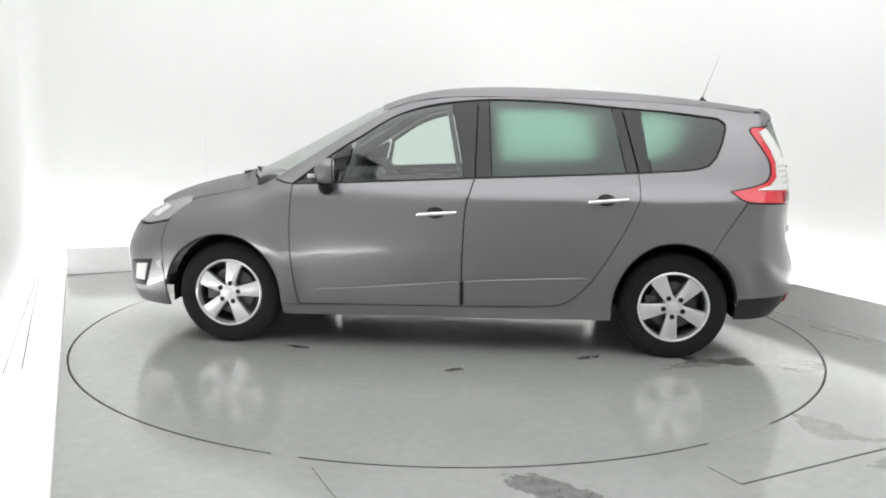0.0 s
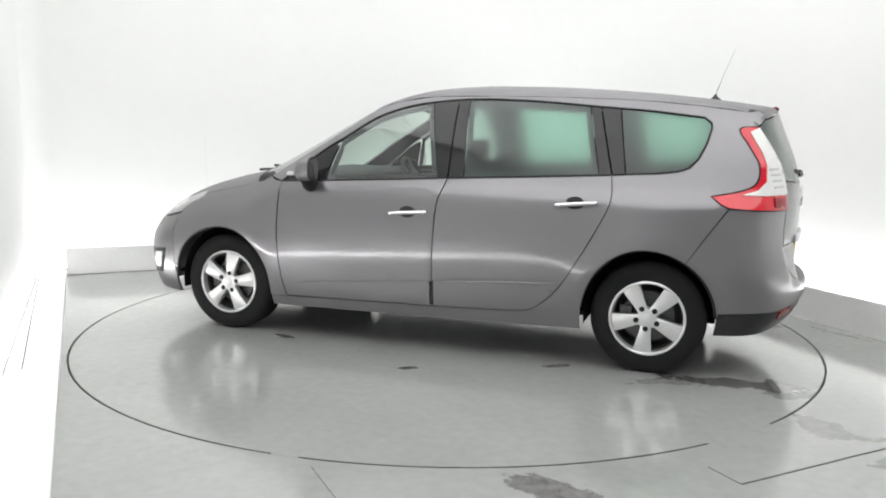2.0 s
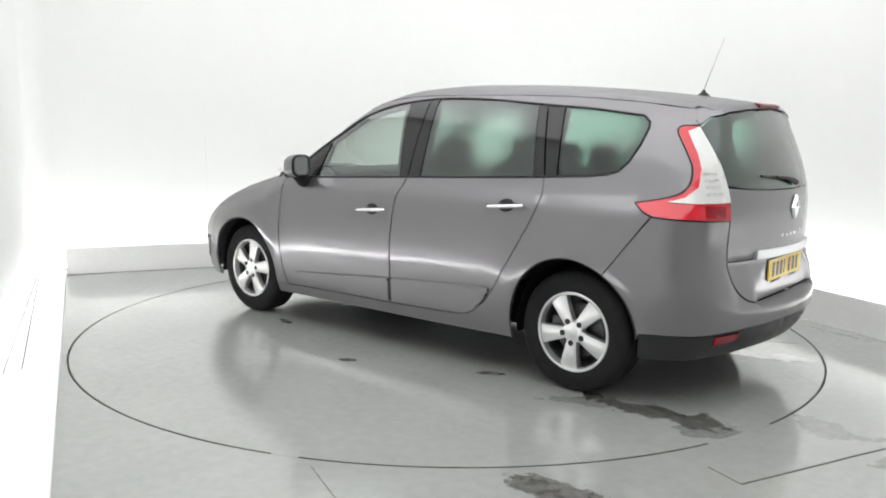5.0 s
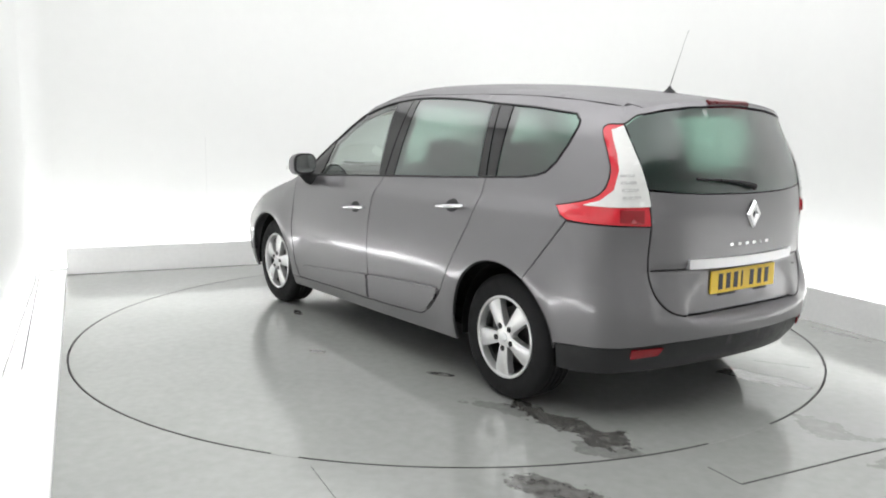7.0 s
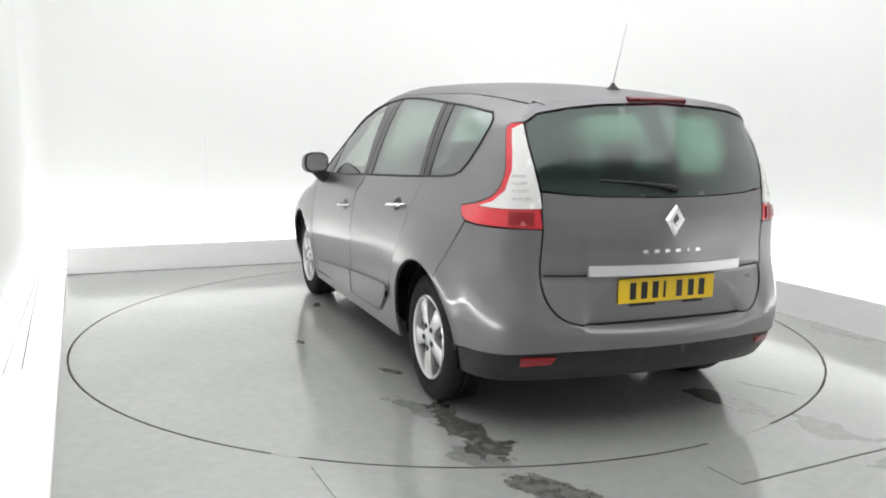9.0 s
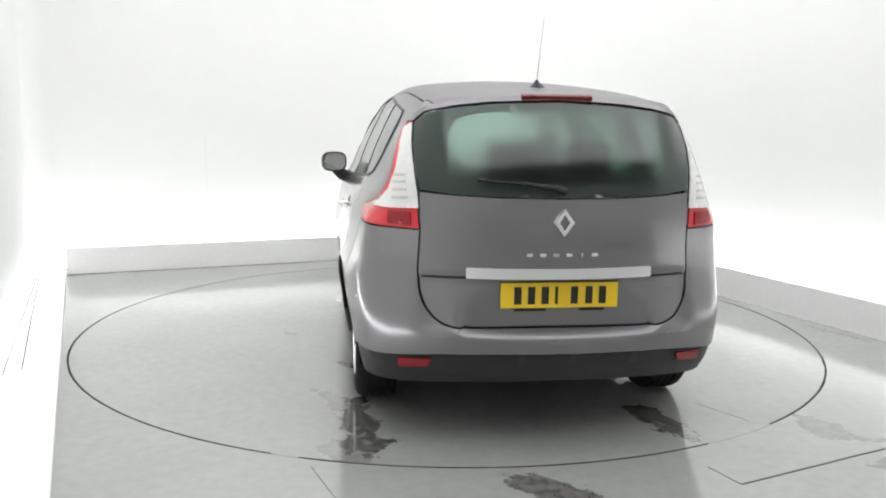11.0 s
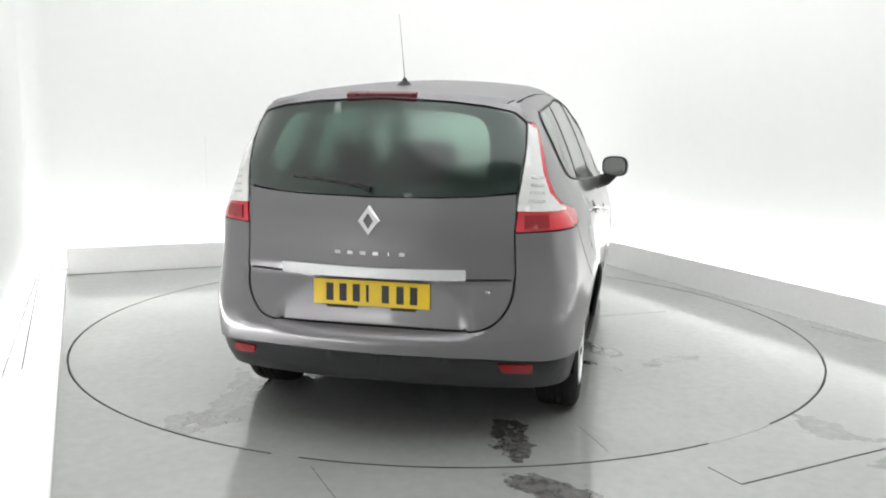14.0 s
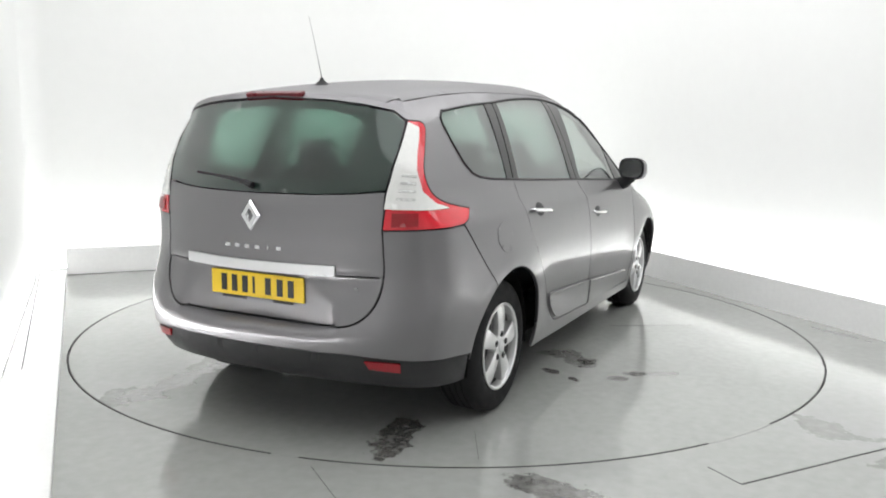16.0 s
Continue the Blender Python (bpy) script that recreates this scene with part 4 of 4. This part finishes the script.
    bm.transform(Matrix.Translation((-2.203, 0, .992)) @ Matrix(((0, 0, -1, 0), (-1, 0, 0, 0), (0, 1, 0, 0), (0, 0, 0, 1))))
    part("badge", bm, CHROME, tail, "chrome diamond badge")
    for i in range(6):
        y = .142 - i * .0568
        x = float(wrap([2.6352 - y * .94], [.853])[0][0])
        part("model_lettering", box(-.002, .002, -.013 if i != 4 else -.003, .013 if i != 4 else .003, -.008, .008, .001, pose(x - .001, y, .853)), CHROME, tail)
    part("trim_lettering", box(-.001, .0015, -.022, .022, -.006, .006, .0005, pose(float(wrap([3.09], [.70])[0][0]) - .001, float(wrap([3.09], [.70])[0][1]), .70, 0, 0, -18)), LENS_RIB, tail)
    # rear wiper
    pts = wrap([2.42, 2.52, 2.60, 2.64], [1.158, 1.148, 1.135, 1.122], .016)
    wiper = part("rear_wiper", tube([tuple(p) for p in pts], [.006, .009, .012, .016], 8), BLACK, car, "black rear wiper", smooth=True)
    pts = wrap([2.29, 2.45, 2.6], [1.165, 1.155, 1.14], .008)
    part("blade", tube([tuple(p) for p in pts], .006, 6), BLACK, wiper)
    # aerial
    aerial = new("aerial")
    aerial.parent = car
    aerial.matrix_local = Matrix.Translation((-1.665, 0, 1.578))
    part("foot", lathe([(.0001, .034), (.007, .033), (.012, .022), (.03, .006), (.04, -.004)], 20), BLACK, aerial, smooth=True)
    part("rod", tube([(0, 0, .03), (-.045, 0, .16), (-.1, 0, .31)], [.0022, .0011, .0008], 8), DARK_METAL, aerial)

    # ---- nose ----
    nose = [(-1.7445, .768), (-1.9, .735), (-2.06, .725), (-2.3, .73), (-2.635, .735)]
    nose_low = [(-2.635, .225), (-2.3, .225), (-1.99, .24), (-1.745, .225)]
    left_n = nose + [(-5.2703 - s, z) for s, z in nose[::-1][1:]]
    right_n = [(-5.2703 - s, z) for s, z in nose_low[::-1]] + nose_low[1:]
    panel("front_bumper", left_n + right_n + [(-1.7395, .4), (-1.7415, .6)], PAINT, car, gap=.002)
    grille = [(-2.35, .60), (-2.9203, .60), (-2.9203, .66), (-2.35, .66)]
    panel("grille", grille, BLACK, car, gap=0, proud=.004, thick=.008)
    panel("lower_grille", [(-2.25, .3), (-3.0203, .3), (-3.0203, .45), (-2.25, .45)], BLACK, car, gap=0, proud=.004, thick=.008)

    # ---- inside ----
    lo = .74
    loop = [(-1.6, lo), (2.63, lo), (2.63, 1.06), (1.2, 1.09), (0, 1.05), (-1.0, 1.0), (-1.5, .88), (-1.6, .8)]
    for mirror in (False, True):
        panel("inner_lining", loop, TRIM, car, gap=0, proud=-.055, thick=.01, step=.09, mirror=mirror)
        for s0, s1, z0, z1 in ((.09, .24, 1.05, 1.545), (1.0, 1.2, 1.07, 1.51)):
            panel("pillar_trim", [(s0, z0), (s1, z0), (s1 - .03, z1), (s0 + .03, z1)], TRIM, car, gap=0, proud=-.04, thick=.02, mirror=mirror)
        panel("pillar_trim", [(1.76, 1.06), (2.05, 1.06), (1.98, 1.42), (1.80, 1.45)], TRIM, car, gap=0, proud=-.04, thick=.02, mirror=mirror)
    head = [(x, y * .96) for x, y in ROOF_EDGE if x < .45 and x > -1.92]
    panel("headlining", head + [(x, -y) for x, y in reversed(head)], LINER, car, chart=over, gap=0, proud=-.045, thick=.01, step=.12)
    part("floor_pan", box(-2.0, 2.0, -.56, .56, .3, .33, .01), UNDER, car)
    part("floor_pan", box(-1.02, 1.02, -.835, .835, .305, .335, .01), UNDER, car)
    part("load_floor", box(-2.1, -1.0, -.55, .55, .5, .55, .01), TRIM, car)
    part("dashboard", box(.62, 1.25, -.72, .72, .7, 1.065, .07, segments=4), TRIM, car, smooth=True)
    part("instrument_pod", box(.55, .95, -.22, .22, .98, 1.06, .03, segments=3), TRIM, car, smooth=True)
    bm = bmesh.new()
    n = 28
    for i in range(n):
        a = 2 * math.pi * i / n
        for k in range(8):
            b = 2 * math.pi * k / 8
            r = .18 + .015 * math.cos(b)
            bm.verts.new((r * math.cos(a), r * math.sin(a), .015 * math.sin(b)))
    bm.verts.ensure_lookup_table()
    for i in range(n):
        for k in range(8):
            bm.faces.new([bm.verts[i * 8 + k], bm.verts[((i + 1) % n) * 8 + k], bm.verts[((i + 1) % n) * 8 + (k + 1) % 8], bm.verts[i * 8 + (k + 1) % 8]])
    bm = join(bm, box(-.17, .17, -.03, .03, -.02, .02, .01), box(-.06, .06, -.06, .06, -.025, .025, .02))
    bm.transform(pose(.50, -.37, .98, 0, -62, 0))
    part("steering_wheel", bm, TRIM, car, smooth=True)
    for x, ys, w in ((.12, (.37, -.37), .5), (-.72, (.46, 0, -.46), .42)):
        for y in ys:
            build_seat(car, x, y, w)

    # ---- below ----
    part("exhaust", tube([(-1.0, .1, .26), (-1.7, .25, .26), (-1.9, .3, .28)], .028, 12), DARK_METAL, car, "dull steel exhaust", smooth=True)
    part("rear_axle", tube([(-1.385, -.7, .3), (-1.385, .7, .3)], .05, 12), UNDER, car)
    part("silencer", box(-2.0, -1.72, -.35, .35, .25, .33, .03), DARK_METAL, car)
    for x in (1.385, -1.385):
        for sgn in (1, -1):
            build_wheel(car, x, sgn, radians(44 if x > 0 else 12))
    return car


car = build_car()


# ---- what moves: the turntable carries the car round ----
def motions():
    RATE, START = 6.984, 175.152
    hub = pose(-.052, -.166, 0)
    walk(table, [(t, pose(0, 0, 0, 0, 0, -RATE * t)) for t in (0, 4, 8, 12, 16)])
    walk(car, [(t, pose(0, 0, 0, 0, 0, START - RATE * t) @ hub) for t in (0, 2, 4, 6, 8, 10, 12, 14, 16)])


motions()
